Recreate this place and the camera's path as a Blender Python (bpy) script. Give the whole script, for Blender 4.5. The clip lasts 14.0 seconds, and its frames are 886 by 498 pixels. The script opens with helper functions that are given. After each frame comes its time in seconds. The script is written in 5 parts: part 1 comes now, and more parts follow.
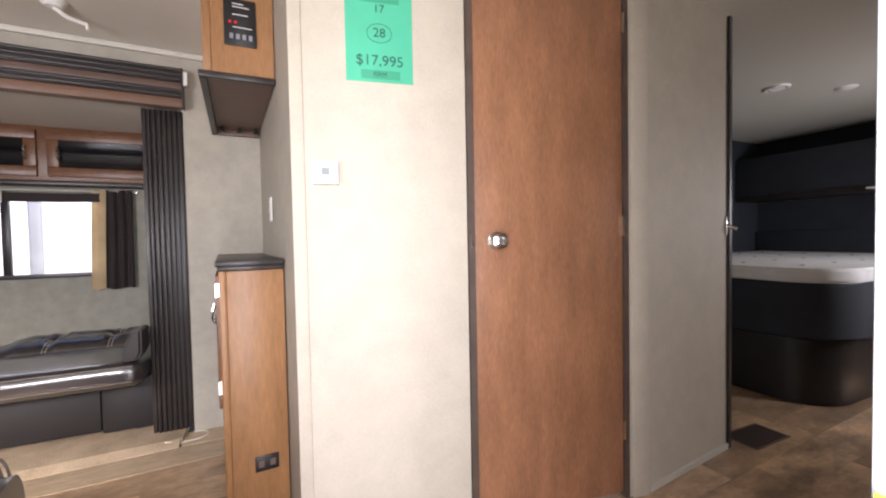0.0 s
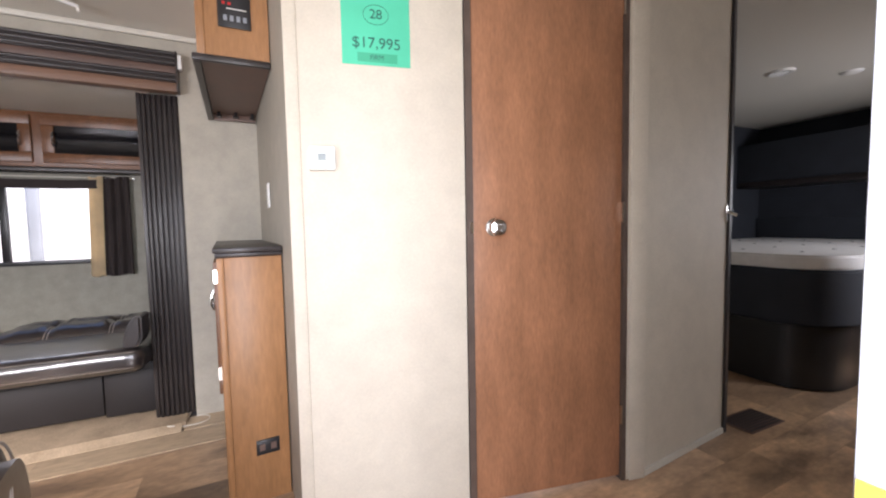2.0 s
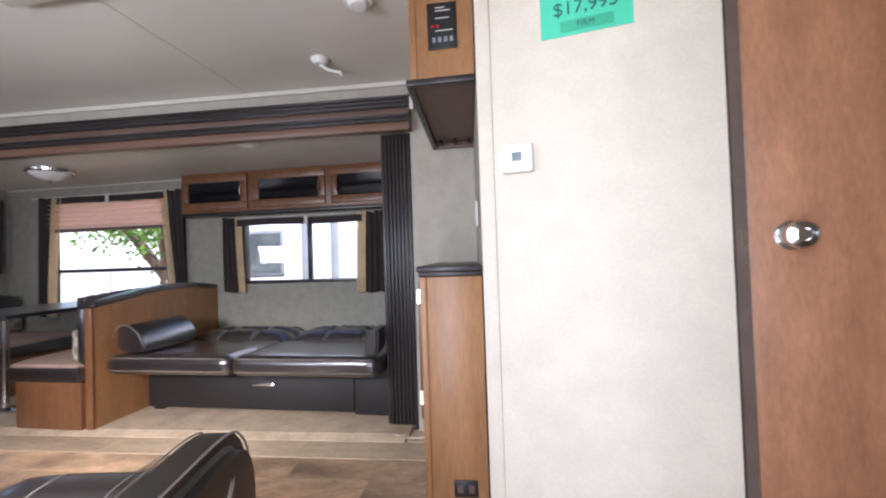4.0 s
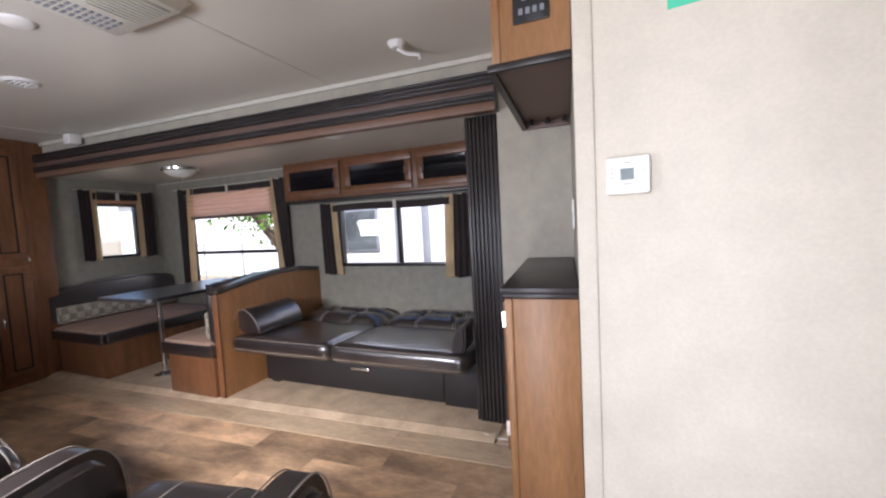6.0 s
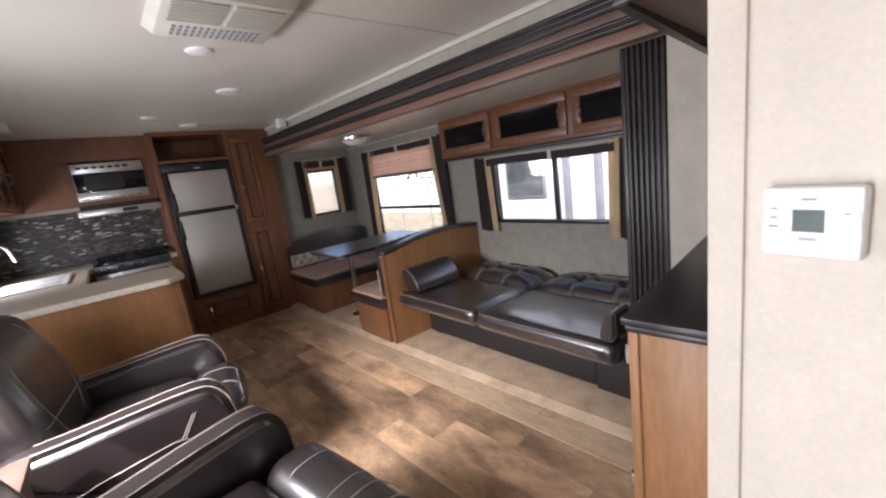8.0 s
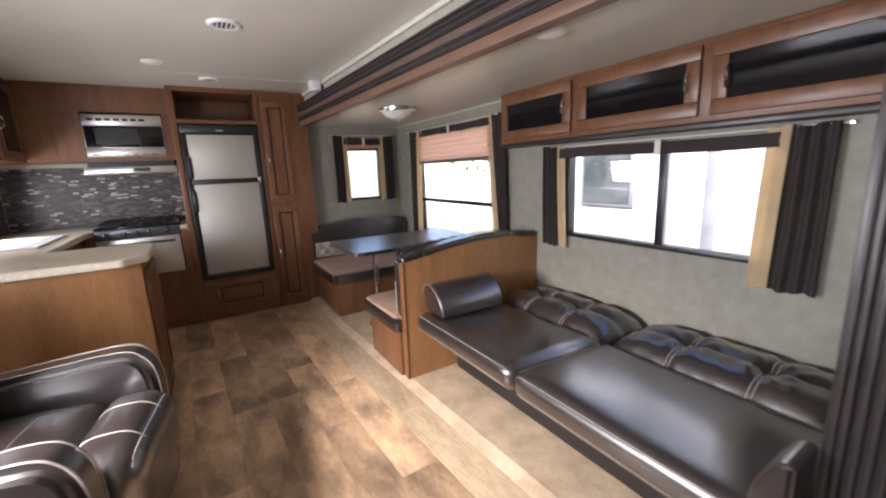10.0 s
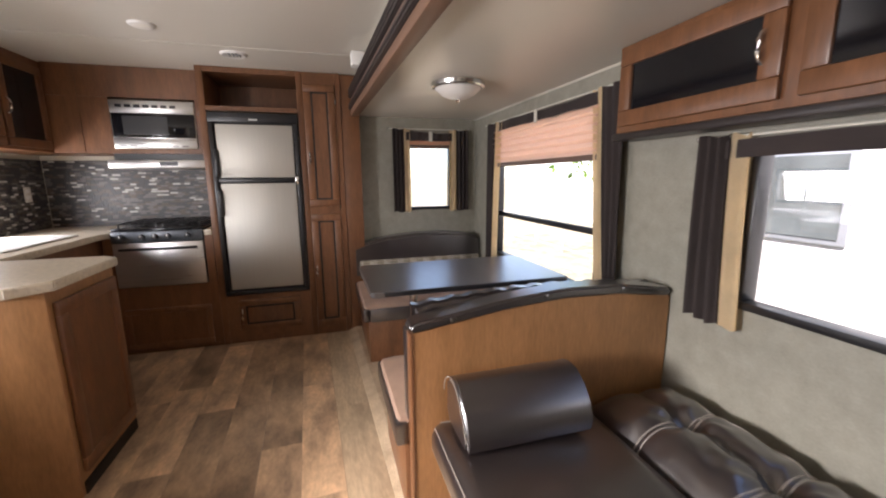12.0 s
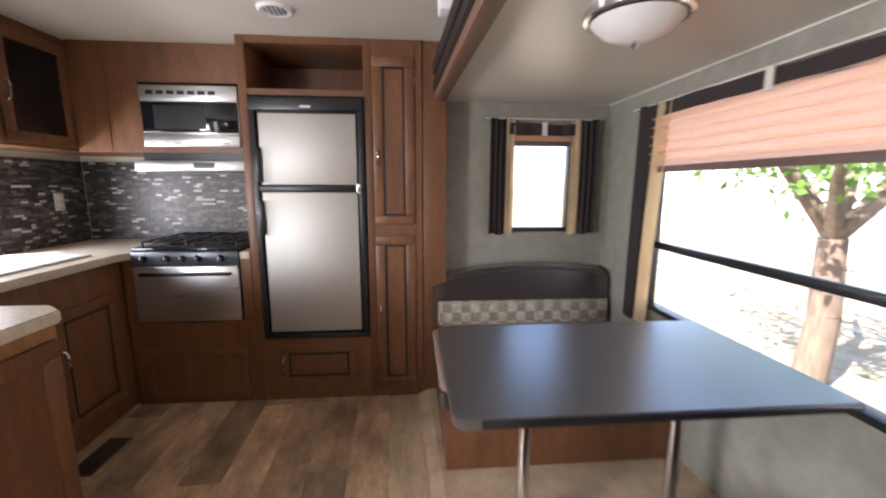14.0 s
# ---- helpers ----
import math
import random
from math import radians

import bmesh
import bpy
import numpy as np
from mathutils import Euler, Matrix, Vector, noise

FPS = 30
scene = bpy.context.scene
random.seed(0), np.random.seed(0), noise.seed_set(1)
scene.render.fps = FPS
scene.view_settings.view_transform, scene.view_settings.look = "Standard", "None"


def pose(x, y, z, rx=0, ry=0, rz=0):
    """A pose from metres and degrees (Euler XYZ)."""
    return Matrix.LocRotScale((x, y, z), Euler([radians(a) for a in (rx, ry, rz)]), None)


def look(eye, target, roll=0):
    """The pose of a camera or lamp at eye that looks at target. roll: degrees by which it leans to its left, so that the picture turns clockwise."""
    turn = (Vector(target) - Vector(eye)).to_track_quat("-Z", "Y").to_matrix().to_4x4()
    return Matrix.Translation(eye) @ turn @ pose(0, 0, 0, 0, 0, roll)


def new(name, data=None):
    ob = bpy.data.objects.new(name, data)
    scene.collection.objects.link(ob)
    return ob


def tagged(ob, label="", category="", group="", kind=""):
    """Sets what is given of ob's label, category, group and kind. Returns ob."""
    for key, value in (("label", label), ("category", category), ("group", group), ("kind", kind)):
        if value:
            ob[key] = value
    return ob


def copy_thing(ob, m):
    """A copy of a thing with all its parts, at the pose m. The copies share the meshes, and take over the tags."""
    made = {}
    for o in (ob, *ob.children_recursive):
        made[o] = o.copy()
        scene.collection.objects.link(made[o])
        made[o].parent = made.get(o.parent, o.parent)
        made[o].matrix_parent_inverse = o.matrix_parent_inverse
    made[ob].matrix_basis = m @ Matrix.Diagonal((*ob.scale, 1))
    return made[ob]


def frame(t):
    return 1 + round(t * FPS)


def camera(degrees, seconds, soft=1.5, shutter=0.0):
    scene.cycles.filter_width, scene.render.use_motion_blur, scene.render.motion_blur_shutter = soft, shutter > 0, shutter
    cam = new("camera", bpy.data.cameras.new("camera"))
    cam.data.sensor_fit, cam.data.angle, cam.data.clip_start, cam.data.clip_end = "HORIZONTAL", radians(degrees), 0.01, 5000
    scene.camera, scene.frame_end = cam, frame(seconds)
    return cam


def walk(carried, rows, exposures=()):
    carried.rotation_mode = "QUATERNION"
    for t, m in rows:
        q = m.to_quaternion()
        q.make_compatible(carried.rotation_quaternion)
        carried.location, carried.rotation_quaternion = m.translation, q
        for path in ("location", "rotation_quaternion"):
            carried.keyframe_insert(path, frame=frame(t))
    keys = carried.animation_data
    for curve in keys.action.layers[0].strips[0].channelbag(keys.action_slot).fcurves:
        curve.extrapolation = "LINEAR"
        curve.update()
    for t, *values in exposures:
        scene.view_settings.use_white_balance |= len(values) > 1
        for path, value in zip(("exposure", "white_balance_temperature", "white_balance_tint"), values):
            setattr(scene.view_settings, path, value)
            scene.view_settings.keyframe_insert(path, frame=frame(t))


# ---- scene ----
from mathutils.bvhtree import BVHTree

cam = camera(96.7, 14.0, soft=2.1, shutter=0.4)
METRES, EYE, TILT, LEAN, TURN = 4.0, 1.06, 0.0, 0.0, -28.7
PATH = [
    (0, (0.426, 0.231, 1.097), (1.244, 2.055, 1.038), -1.1),
    (0.5, (0.43, 0.23, 1.098), (1.272, 2.044, 1.049), -1.8),
    (1, (0.433, 0.232, 1.096), (1.272, 2.045, 1.006), -2.2),
    (1.5, (0.435, 0.233, 1.097), (1.275, 2.046, 0.995), -2.1),
    (2, (0.435, 0.232, 1.095), (1.25, 2.055, 0.97), -1.1),
    (2.5, (0.443, 0.24, 1.078), (1.016, 2.156, 1.071), 0.1),
    (3, (0.49, 0.312, 1.095), (0.776, 2.291, 1.122), 0.0),
    (3.5, (0.532, 0.413, 1.061), (0.475, 2.412, 1.107), -0.8),
    (3.7, (0.55, 0.447, 1.053), (0.385, 2.439, 1.099), -1.2),
    (5.8, (0.597, 0.674, 1.217), (-0.159, 2.523, 1.114), -3.8),
    (6, (0.567, 0.669, 1.242), (-0.198, 2.512, 1.106), -3.0),
    (6.5, (0.549, 0.8, 1.257), (-0.412, 2.541, 1.038), -3.6),
    (7, (0.551, 0.912, 1.366), (-0.58, 2.531, 1.045), -4.8),
    (7.5, (0.62, 0.953, 1.392), (-0.717, 2.39, 1.008), -6.3),
    (8, (0.673, 1.013, 1.427), (-0.83, 2.27, 1.031), -7.8),
    (8.2, (0.652, 1.044, 1.434), (-0.898, 2.248, 1.051), -7.6),
    (10.3, (-0.074, 1.766, 1.348), (-1.781, 2.727, 0.944), -1.2),
    (10.5, (-0.178, 1.836, 1.357), (-1.917, 2.735, 0.948), -0.9),
    (11, (-0.357, 2.042, 1.332), (-2.166, 2.796, 0.933), -0.7),
    (11.5, (-0.544, 2.286, 1.356), (-2.409, 2.897, 0.97), -0.5),
    (12, (-0.777, 2.397, 1.335), (-2.667, 2.947, 0.978), -0.5),
    (12.5, (-0.999, 2.446, 1.361), (-2.901, 2.955, 1.007), -0.7),
    (13, (-1.278, 2.508, 1.356), (-3.203, 2.927, 1.011), -0.8),
    (13.5, (-1.494, 2.505, 1.357), (-3.433, 2.837, 0.996), -0.2),
    (14, (-1.815, 2.476, 1.351), (-3.782, 2.636, 1.028), 0.2),
]
EXPOSURES = [(0.0, 1.48, 6600, 21), (2.0, 1.48, 6450, 20), (3.7, 1.35, 5900, 19), (6.0, 1.14, 6100, 20), (7.0, 1.12, 6300, 22), (8.2, 1.17, 6300, 22), (10.5, 1.95, 6500, 19), (11.0, 1.98, 6900, 19), (12.5, 2.12, 6650, 20), (14.0, 2.4, 6350, 19)]
walk(cam, [(t, look(eye, target, roll)) for t, eye, target, roll in PATH], EXPOSURES)


# world and lights
world = bpy.data.worlds.new("world")
scene.world = world
world.use_nodes = True
sky = world.node_tree.nodes.new("ShaderNodeTexSky")
sky.sky_type, sky.sun_disc = "NISHITA", False
sky.sun_elevation, sky.sun_rotation = radians(50), radians(150)
world.node_tree.links.new(sky.outputs[0], world.node_tree.nodes["Background"].inputs[0])
world.node_tree.nodes["Background"].inputs[1].default_value = 0.15
sun_data = bpy.data.lights.new("sun", "SUN")
sun_data.energy, sun_data.angle, sun_data.color = 4.6, radians(0.5), (1, 0.96, 0.9)
sun = new("sun", sun_data)
sun.matrix_world = look((0, 0, 0), (-math.sin(radians(150)) * math.cos(radians(50)), -math.cos(radians(150)) * math.cos(radians(50)), -math.sin(radians(50))))


def window_light(name, eye, target, w, h, power, color=(0.93, 0.97, 1.0), spread=180):
    d = bpy.data.lights.new(name, "AREA")
    d.spread = radians(spread)
    d.shape, d.size, d.size_y, d.energy, d.color = "RECTANGLE", w, h, power, color
    new(name, d).matrix_world = look(eye, target)


window_light("entry_daylight", (0.33, -0.22, 1.1), (2.4, 0.62, 0.95), 0.75, 1.9, 34)
window_light("chair_window_daylight", (-1.3, 0.06, 1.28), (-1.6, 1.5, 1.25), 1.05, 0.5, 23)
window_light("chair_window_sun_glow", (-1.3, 0.05, 1.30), (-1.45, 1.45, 0.0), 1.0, 0.45, 17, (1.0, 0.97, 0.92), 75)
window_light("sink_window_daylight", (-3.75, 0.06, 1.2), (-3.75, 1, 0.9), 0.75, 0.35, 7)
# added fill that brightens the bedroom from an unseen opening
window_light("bedroom_fill", (4.6, 0.06, 1.3), (4.2, 1, 0.7), 0.6, 0.4, 18)


# materials
def mat(name, color, rough=0.5, metal=0.0, var=0.12, scale=6.0, stretch=(1, 1, 1), bump=0.0, bscale=60.0, color2=None, coat=0.0, obj_rand=0.0, fine=0.0):
    """Two scales of noise over a base colour, with relief."""
    m = bpy.data.materials.new(name)
    m.use_nodes = True
    t = m.node_tree
    n, L = t.nodes, t.links
    b = n["Principled BSDF"]
    b.inputs["Roughness"].default_value, b.inputs["Metallic"].default_value = rough, metal
    b.inputs["Coat Weight"].default_value = coat
    co = n.new("ShaderNodeTexCoord")
    mp = n.new("ShaderNodeMapping")
    mp.inputs["Scale"].default_value = stretch
    L.new(co.outputs["Object"], mp.inputs["Vector"])
    vec = mp.outputs[0]
    if obj_rand:
        info = n.new("ShaderNodeObjectInfo")
        mul = n.new("ShaderNodeMath")
        mul.operation, mul.inputs[1].default_value = "MULTIPLY", 40.0
        add = n.new("ShaderNodeVectorMath")
        L.new(info.outputs["Random"], mul.inputs[0])
        L.new(mp.outputs[0], add.inputs[0])
        L.new(mul.outputs[0], add.inputs[1])
        vec = add.outputs[0]
    big = n.new("ShaderNodeTexNoise")
    big.inputs["Scale"].default_value, big.inputs["Detail"].default_value = scale, 6
    big.inputs["Roughness"].default_value = 0.6
    L.new(vec, big.inputs["Vector"])
    ramp = n.new("ShaderNodeValToRGB")
    c2 = color2 or tuple(max(0, c * (1 - 2.2 * var)) for c in color)
    ramp.color_ramp.elements[0].position, ramp.color_ramp.elements[1].position = 0.32, 0.68
    ramp.color_ramp.elements[0].color, ramp.color_ramp.elements[1].color = (*c2, 1), (*color, 1)
    L.new(big.outputs["Fac"], ramp.inputs[0])
    out = ramp.outputs[0]
    hs = n.new("ShaderNodeHueSaturation")
    L.new(out, hs.inputs["Color"])
    small = n.new("ShaderNodeTexNoise")
    small.inputs["Scale"].default_value, small.inputs["Detail"].default_value = bscale, 4
    L.new(vec, small.inputs["Vector"])
    mr = n.new("ShaderNodeMapRange")
    mr.inputs["From Min"].default_value, mr.inputs["From Max"].default_value = 0.3, 0.7
    mr.inputs["To Min"].default_value, mr.inputs["To Max"].default_value = 1 - fine - var * 0.25, 1 + fine + var * 0.25
    L.new(small.outputs["Fac"], mr.inputs["Value"])
    if obj_rand:
        mr2 = n.new("ShaderNodeMapRange")
        mr2.inputs["To Min"].default_value, mr2.inputs["To Max"].default_value = 1 - obj_rand, 1 + obj_rand
        L.new(info.outputs["Random"], mr2.inputs["Value"])
        mm = n.new("ShaderNodeMath")
        mm.operation = "MULTIPLY"
        L.new(mr.outputs[0], mm.inputs[0])
        L.new(mr2.outputs[0], mm.inputs[1])
        L.new(mm.outputs[0], hs.inputs["Value"])
    else:
        L.new(mr.outputs[0], hs.inputs["Value"])
    L.new(hs.outputs[0], b.inputs["Base Color"])
    rr = n.new("ShaderNodeMapRange")
    rr.inputs["To Min"].default_value, rr.inputs["To Max"].default_value = max(0.02, rough - 0.08), min(1, rough + 0.08)
    L.new(big.outputs["Fac"], rr.inputs["Value"])
    L.new(rr.outputs[0], b.inputs["Roughness"])
    if bump:
        bp = n.new("ShaderNodeBump")
        bp.inputs["Strength"].default_value, bp.inputs["Distance"].default_value = bump, 0.002
        L.new(small.outputs["Fac"], bp.inputs["Height"])
        L.new(bp.outputs[0], b.inputs["Normal"])
    return m


WALL = mat("vinyl_wallpaper", (0.585, 0.53, 0.435), 0.6, var=0.05, scale=9, bump=0.25, bscale=140, fine=0.03)
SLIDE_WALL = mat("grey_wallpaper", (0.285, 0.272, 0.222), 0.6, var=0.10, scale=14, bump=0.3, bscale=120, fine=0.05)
CEIL = mat("ceiling_vinyl", (0.64, 0.605, 0.53), 0.33, var=0.015, scale=3)
WOOD = mat("maple_stain", (0.19, 0.080, 0.034), 0.38, var=0.16, scale=5, stretch=(3, 3, 0.5), bump=0.1, bscale=40, fine=0.08, obj_rand=0.05)
WOOD_LIGHT = mat("maple_panel", (0.365, 0.178, 0.072), 0.4, var=0.12, scale=5, stretch=(2.5, 2.5, 0.5), bump=0.1, bscale=40, fine=0.07)
DOORWOOD = mat("door_wood", (0.40, 0.188, 0.098), 0.38, var=0.13, scale=4.2, stretch=(3.2, 3.2, 0.9), bump=0.08, bscale=38, fine=0.10)
DARKWOOD = mat("dark_moulding", (0.034, 0.027, 0.026), 0.36, var=0.2, scale=8, stretch=(1, 1, 1), bump=0.1, bscale=60)
GLAZE = mat("glazed_groove", (0.010, 0.006, 0.004), 0.5, var=0.15)
LEATHER = mat("brown_leather", (0.020, 0.0142, 0.0142), 0.33, var=0.08, scale=3, bump=0.9, bscale=11, coat=0.55)
VINYL = mat("dark_vinyl", (0.014, 0.011, 0.011), 0.55, var=0.1, scale=6)
STITCH = mat("pale_thread", (0.38, 0.34, 0.30), 0.7, var=0.1)
# the wide noise holds plank tone and also sunlight patches, as colour
PLANK = mat("sun_mottled_plank", (0.64, 0.425, 0.255), 0.33, scale=3.2, stretch=(1.1, 2.2, 1), color2=(0.21, 0.14, 0.092), var=0.12, bump=0.12, bscale=26, obj_rand=0.32, fine=0.09)
PALEPLANK = mat("pale_plank", (0.60, 0.455, 0.30), 0.42, scale=3.5, stretch=(0.8, 3, 1), color2=(0.37, 0.275, 0.18), var=0.1, bump=0.12, bscale=24, obj_rand=0.1, fine=0.12)
JOINT = mat("floor_joint", (0.06, 0.04, 0.028), 0.7)
CARPET = mat("slide_floor", (0.58, 0.445, 0.305), 0.6, scale=7, color2=(0.38, 0.285, 0.19), var=0.1, bump=0.5, bscale=160, fine=0.15)
STEEL = mat("stainless_steel", (0.62, 0.615, 0.60), 0.3, metal=0.9, var=0.05, scale=3, stretch=(1, 1, 30), bump=0.05, bscale=50)
FRIDGE = mat("brushed_door", (0.50, 0.485, 0.44), 0.52, metal=0.75, var=0.03, scale=3, stretch=(1, 30, 1), bump=0.05, bscale=50)
CHROME = mat("chrome", (0.75, 0.75, 0.74), 0.2, metal=1.0, var=0.03)
BLACK = mat("black_plastic", (0.013, 0.013, 0.015), 0.35, var=0.15)
BLACKGLASS = mat("black_glass", (0.008, 0.008, 0.010), 0.06, var=0.1)
COUNTER = mat("counter_laminate", (0.60, 0.52, 0.40), 0.35, var=0.1, scale=40, bump=0.03, fine=0.08)
TABLE = mat("espresso_table", (0.066, 0.058, 0.056), 0.34, var=0.1, scale=6, stretch=(1, 4, 1), coat=1.0)
WHITE = mat("white_plastic", (0.78, 0.77, 0.74), 0.4, var=0.03)
CREAM = mat("cream_trim", (0.66, 0.63, 0.55), 0.5, var=0.05)
BROWNFAB = mat("brown_curtain", (0.045, 0.033, 0.031), 0.85, var=0.15, bump=0.4, bscale=300)
GOLDFAB = mat("gold_curtain", (0.88, 0.72, 0.48), 0.85, var=0.1, bump=0.3, bscale=300)
SHADE = mat("pleated_shade", (0.92, 0.75, 0.64), 0.85, var=0.015, bump=0.2, bscale=200)
SEATFAB = mat("tan_cushion", (0.36, 0.235, 0.17), 0.8, var=0.12, bump=0.3, bscale=250)
PATTERN = mat("patterned_cushion", (0.62, 0.57, 0.47), 0.8, color2=(0.40, 0.35, 0.28), scale=30, var=0.1)
_n, _l = PATTERN.node_tree.nodes, PATTERN.node_tree.links
_b = _n["Principled BSDF"]
_co, _mp, _ck, _wv, _m1, _m2 = (_n.new(k) for k in ("ShaderNodeTexCoord", "ShaderNodeMapping", "ShaderNodeTexChecker", "ShaderNodeTexWave", "ShaderNodeMix", "ShaderNodeMix"))
_mp.inputs["Location"].default_value = (0.003, 0.003, 0.003)
_ck.inputs["Scale"].default_value, _wv.inputs["Scale"].default_value, _wv.inputs["Distortion"].default_value = 17, 32, 1.5
_ck.inputs["Color1"].default_value, _ck.inputs["Color2"].default_value = (1, 1, 1, 1), (0.58, 0.55, 0.48, 1)
_wv.bands_direction = "Z"
_m1.data_type = _m2.data_type = "RGBA"
_m1.blend_type = _m2.blend_type = "MULTIPLY"
_m1.inputs[0].default_value, _m2.inputs[0].default_value = 0.9, 0.55
_l.new(_co.outputs["Object"], _mp.inputs[0]), _l.new(_mp.outputs[0], _ck.inputs["Vector"]), _l.new(_mp.outputs[0], _wv.inputs["Vector"])
_l.new(_b.inputs["Base Color"].links[0].from_socket, _m1.inputs[6]), _l.new(_ck.outputs[0], _m1.inputs[7])
_l.new(_m1.outputs[2], _m2.inputs[6]), _l.new(_wv.outputs[0], _m2.inputs[7]), _l.new(_m2.outputs[2], _b.inputs["Base Color"])
# WALL's hue about a quarter darker, for two of the walls
MID_WALL = mat("darker_wallpaper", (0.43, 0.395, 0.325), 0.6, var=0.08, scale=11, bump=0.25, bscale=130, fine=0.03)
GREEN = mat("green_paper", (0.06, 0.50, 0.31), 0.6, var=0.04)
GREENTAPE = mat("green_tape", (0.035, 0.36, 0.21), 0.35, var=0.04)
INK = mat("ink", (0.015, 0.12, 0.09), 0.6)
RED = mat("red_led", (0.6, 0.02, 0.02), 0.4)
QUILT = mat("white_mattress", (0.75, 0.74, 0.72), 0.8, var=0.06, scale=12, bump=0.3, bscale=120)
# one near-black navy for bedroom walls, cabinet, headboard and box spring
NAVY = mat("dark_navy", (0.022, 0.026, 0.036), 0.85, var=0.15, bump=0.3, bscale=200)
# white frame in blue-grey: the shadow on it is in the colour
ALU = mat("shaded_white_aluminium", (0.46, 0.48, 0.52), 0.35, metal=0.1, var=0.03)
YELLOW = mat("yellow_sticker", (0.8, 0.65, 0.03), 0.5)
LCD = mat("grey_display", (0.10, 0.13, 0.12), 0.25)
TRAILER = mat("white_fibreglass", (0.76, 0.76, 0.76), 0.3, var=0.03, scale=2)
SLATE = mat("slate_enamel", (0.085, 0.095, 0.11), 0.3, metal=0.3, var=0.06)
GREYVENT = mat("grey_filter", (0.42, 0.43, 0.36), 0.7, var=0.1, scale=20)
GREYBAND = mat("grey_stripe", (0.27, 0.29, 0.32), 0.35)
GROUND = mat("dry_ground", (0.36, 0.30, 0.21), 0.95, scale=3, color2=(0.17, 0.15, 0.085), var=0.15, bump=0.6, bscale=30, fine=0.2)
BARK = mat("bark", (0.24, 0.17, 0.12), 0.9, scale=8, stretch=(3, 3, 0.6), var=0.2, bump=0.8, bscale=25)
LEAF = mat("leaf", (0.16, 0.30, 0.05), 0.6, scale=20, color2=(0.09, 0.17, 0.03), obj_rand=0.2)
GALV = mat("galvanised_steel", (0.5, 0.5, 0.5), 0.45, metal=0.6)
HOUSING = mat("lamp_glass", (0.82, 0.80, 0.75), 0.3, var=0.02)
MOSAICS = [mat("mosaic_dark", (0.035, 0.035, 0.04), 0.4, var=0.1), mat("mosaic_grey", (0.13, 0.12, 0.11), 0.4, var=0.1),
           mat("mosaic_brown", (0.08, 0.06, 0.045), 0.4, var=0.1), mat("mosaic_light", (0.5, 0.48, 0.44), 0.35, var=0.1)]

def let_light_through(m, share):
    """Thin cloth: part of the light passes, in the cloth's own colour."""
    t = m.node_tree
    b, out = t.nodes["Principled BSDF"], t.nodes["Material Output"]
    tl, mx = t.nodes.new("ShaderNodeBsdfTranslucent"), t.nodes.new("ShaderNodeMixShader")
    mx.inputs[0].default_value = share
    t.links.new(b.inputs["Base Color"].links[0].from_socket, tl.inputs["Color"])
    t.links.new(b.outputs[0], mx.inputs[1])
    t.links.new(tl.outputs[0], mx.inputs[2])
    t.links.new(mx.outputs[0], out.inputs["Surface"])


for _m, _v in ((LEATHER, 0.23), (TABLE, 0.32)):
    _m.node_tree.nodes["Principled BSDF"].inputs["Coat Roughness"].default_value = _v
    _m.node_tree.nodes["Principled BSDF"].inputs["Specular IOR Level"].default_value = 1.0
    _m.node_tree.nodes["Principled BSDF"].inputs["Coat Weight"].default_value = 1.0
    _m.node_tree.nodes["Principled BSDF"].inputs["Coat IOR"].default_value = 1.7
let_light_through(GOLDFAB, 0.6)
let_light_through(SHADE, 0.68)
let_light_through(BROWNFAB, 0.15)
let_light_through(LEAF, 0.4)

GLASS = bpy.data.materials.new("window_glass")
GLASS.use_nodes = True
_n, _l = GLASS.node_tree.nodes, GLASS.node_tree.links
_tr, _gl, _mx = (_n.new("ShaderNodeBsdfTransparent"), _n.new("ShaderNodeBsdfGlossy"), _n.new("ShaderNodeMixShader"))
_mx.inputs[0].default_value = 0.05
_gl.inputs["Roughness"].default_value = 0.02
_l.new(_tr.outputs[0], _mx.inputs[1]), _l.new(_gl.outputs[0], _mx.inputs[2])
_l.new(_mx.outputs[0], _n["Material Output"].inputs["Surface"])


# mesh helpers
def box(bm, x0, x1, y0, y1, z0, z1, bevel=0.0, seg=2):
    g = bmesh.ops.create_cube(bm, size=1)
    vs = g["verts"]
    for v in vs:
        v.co = Vector(((x0 + x1) / 2 + v.co.x * (x1 - x0), (y0 + y1) / 2 + v.co.y * (y1 - y0), (z0 + z1) / 2 + v.co.z * (z1 - z0)))
    if bevel:
        es = list({e for v in vs for e in v.link_edges})
        bmesh.ops.bevel(bm, geom=es, offset=bevel, segments=seg, profile=0.5, affect="EDGES")
    return bm


def boxes(*specs, bevel=0.0, seg=2):
    bm = bmesh.new()
    for s in specs:
        box(bm, *s, bevel=bevel, seg=seg)
    return bm


def cyl(bm, a, b, r, r2=None, n=16):
    a, b = Vector(a), Vector(b)
    d = b - a
    m = Matrix.Translation((a + b) / 2) @ d.to_track_quat("Z", "Y").to_matrix().to_4x4()
    bmesh.ops.create_cone(bm, cap_ends=True, segments=n, radius1=r, radius2=r if r2 is None else r2, depth=d.length, matrix=m)
    return bm


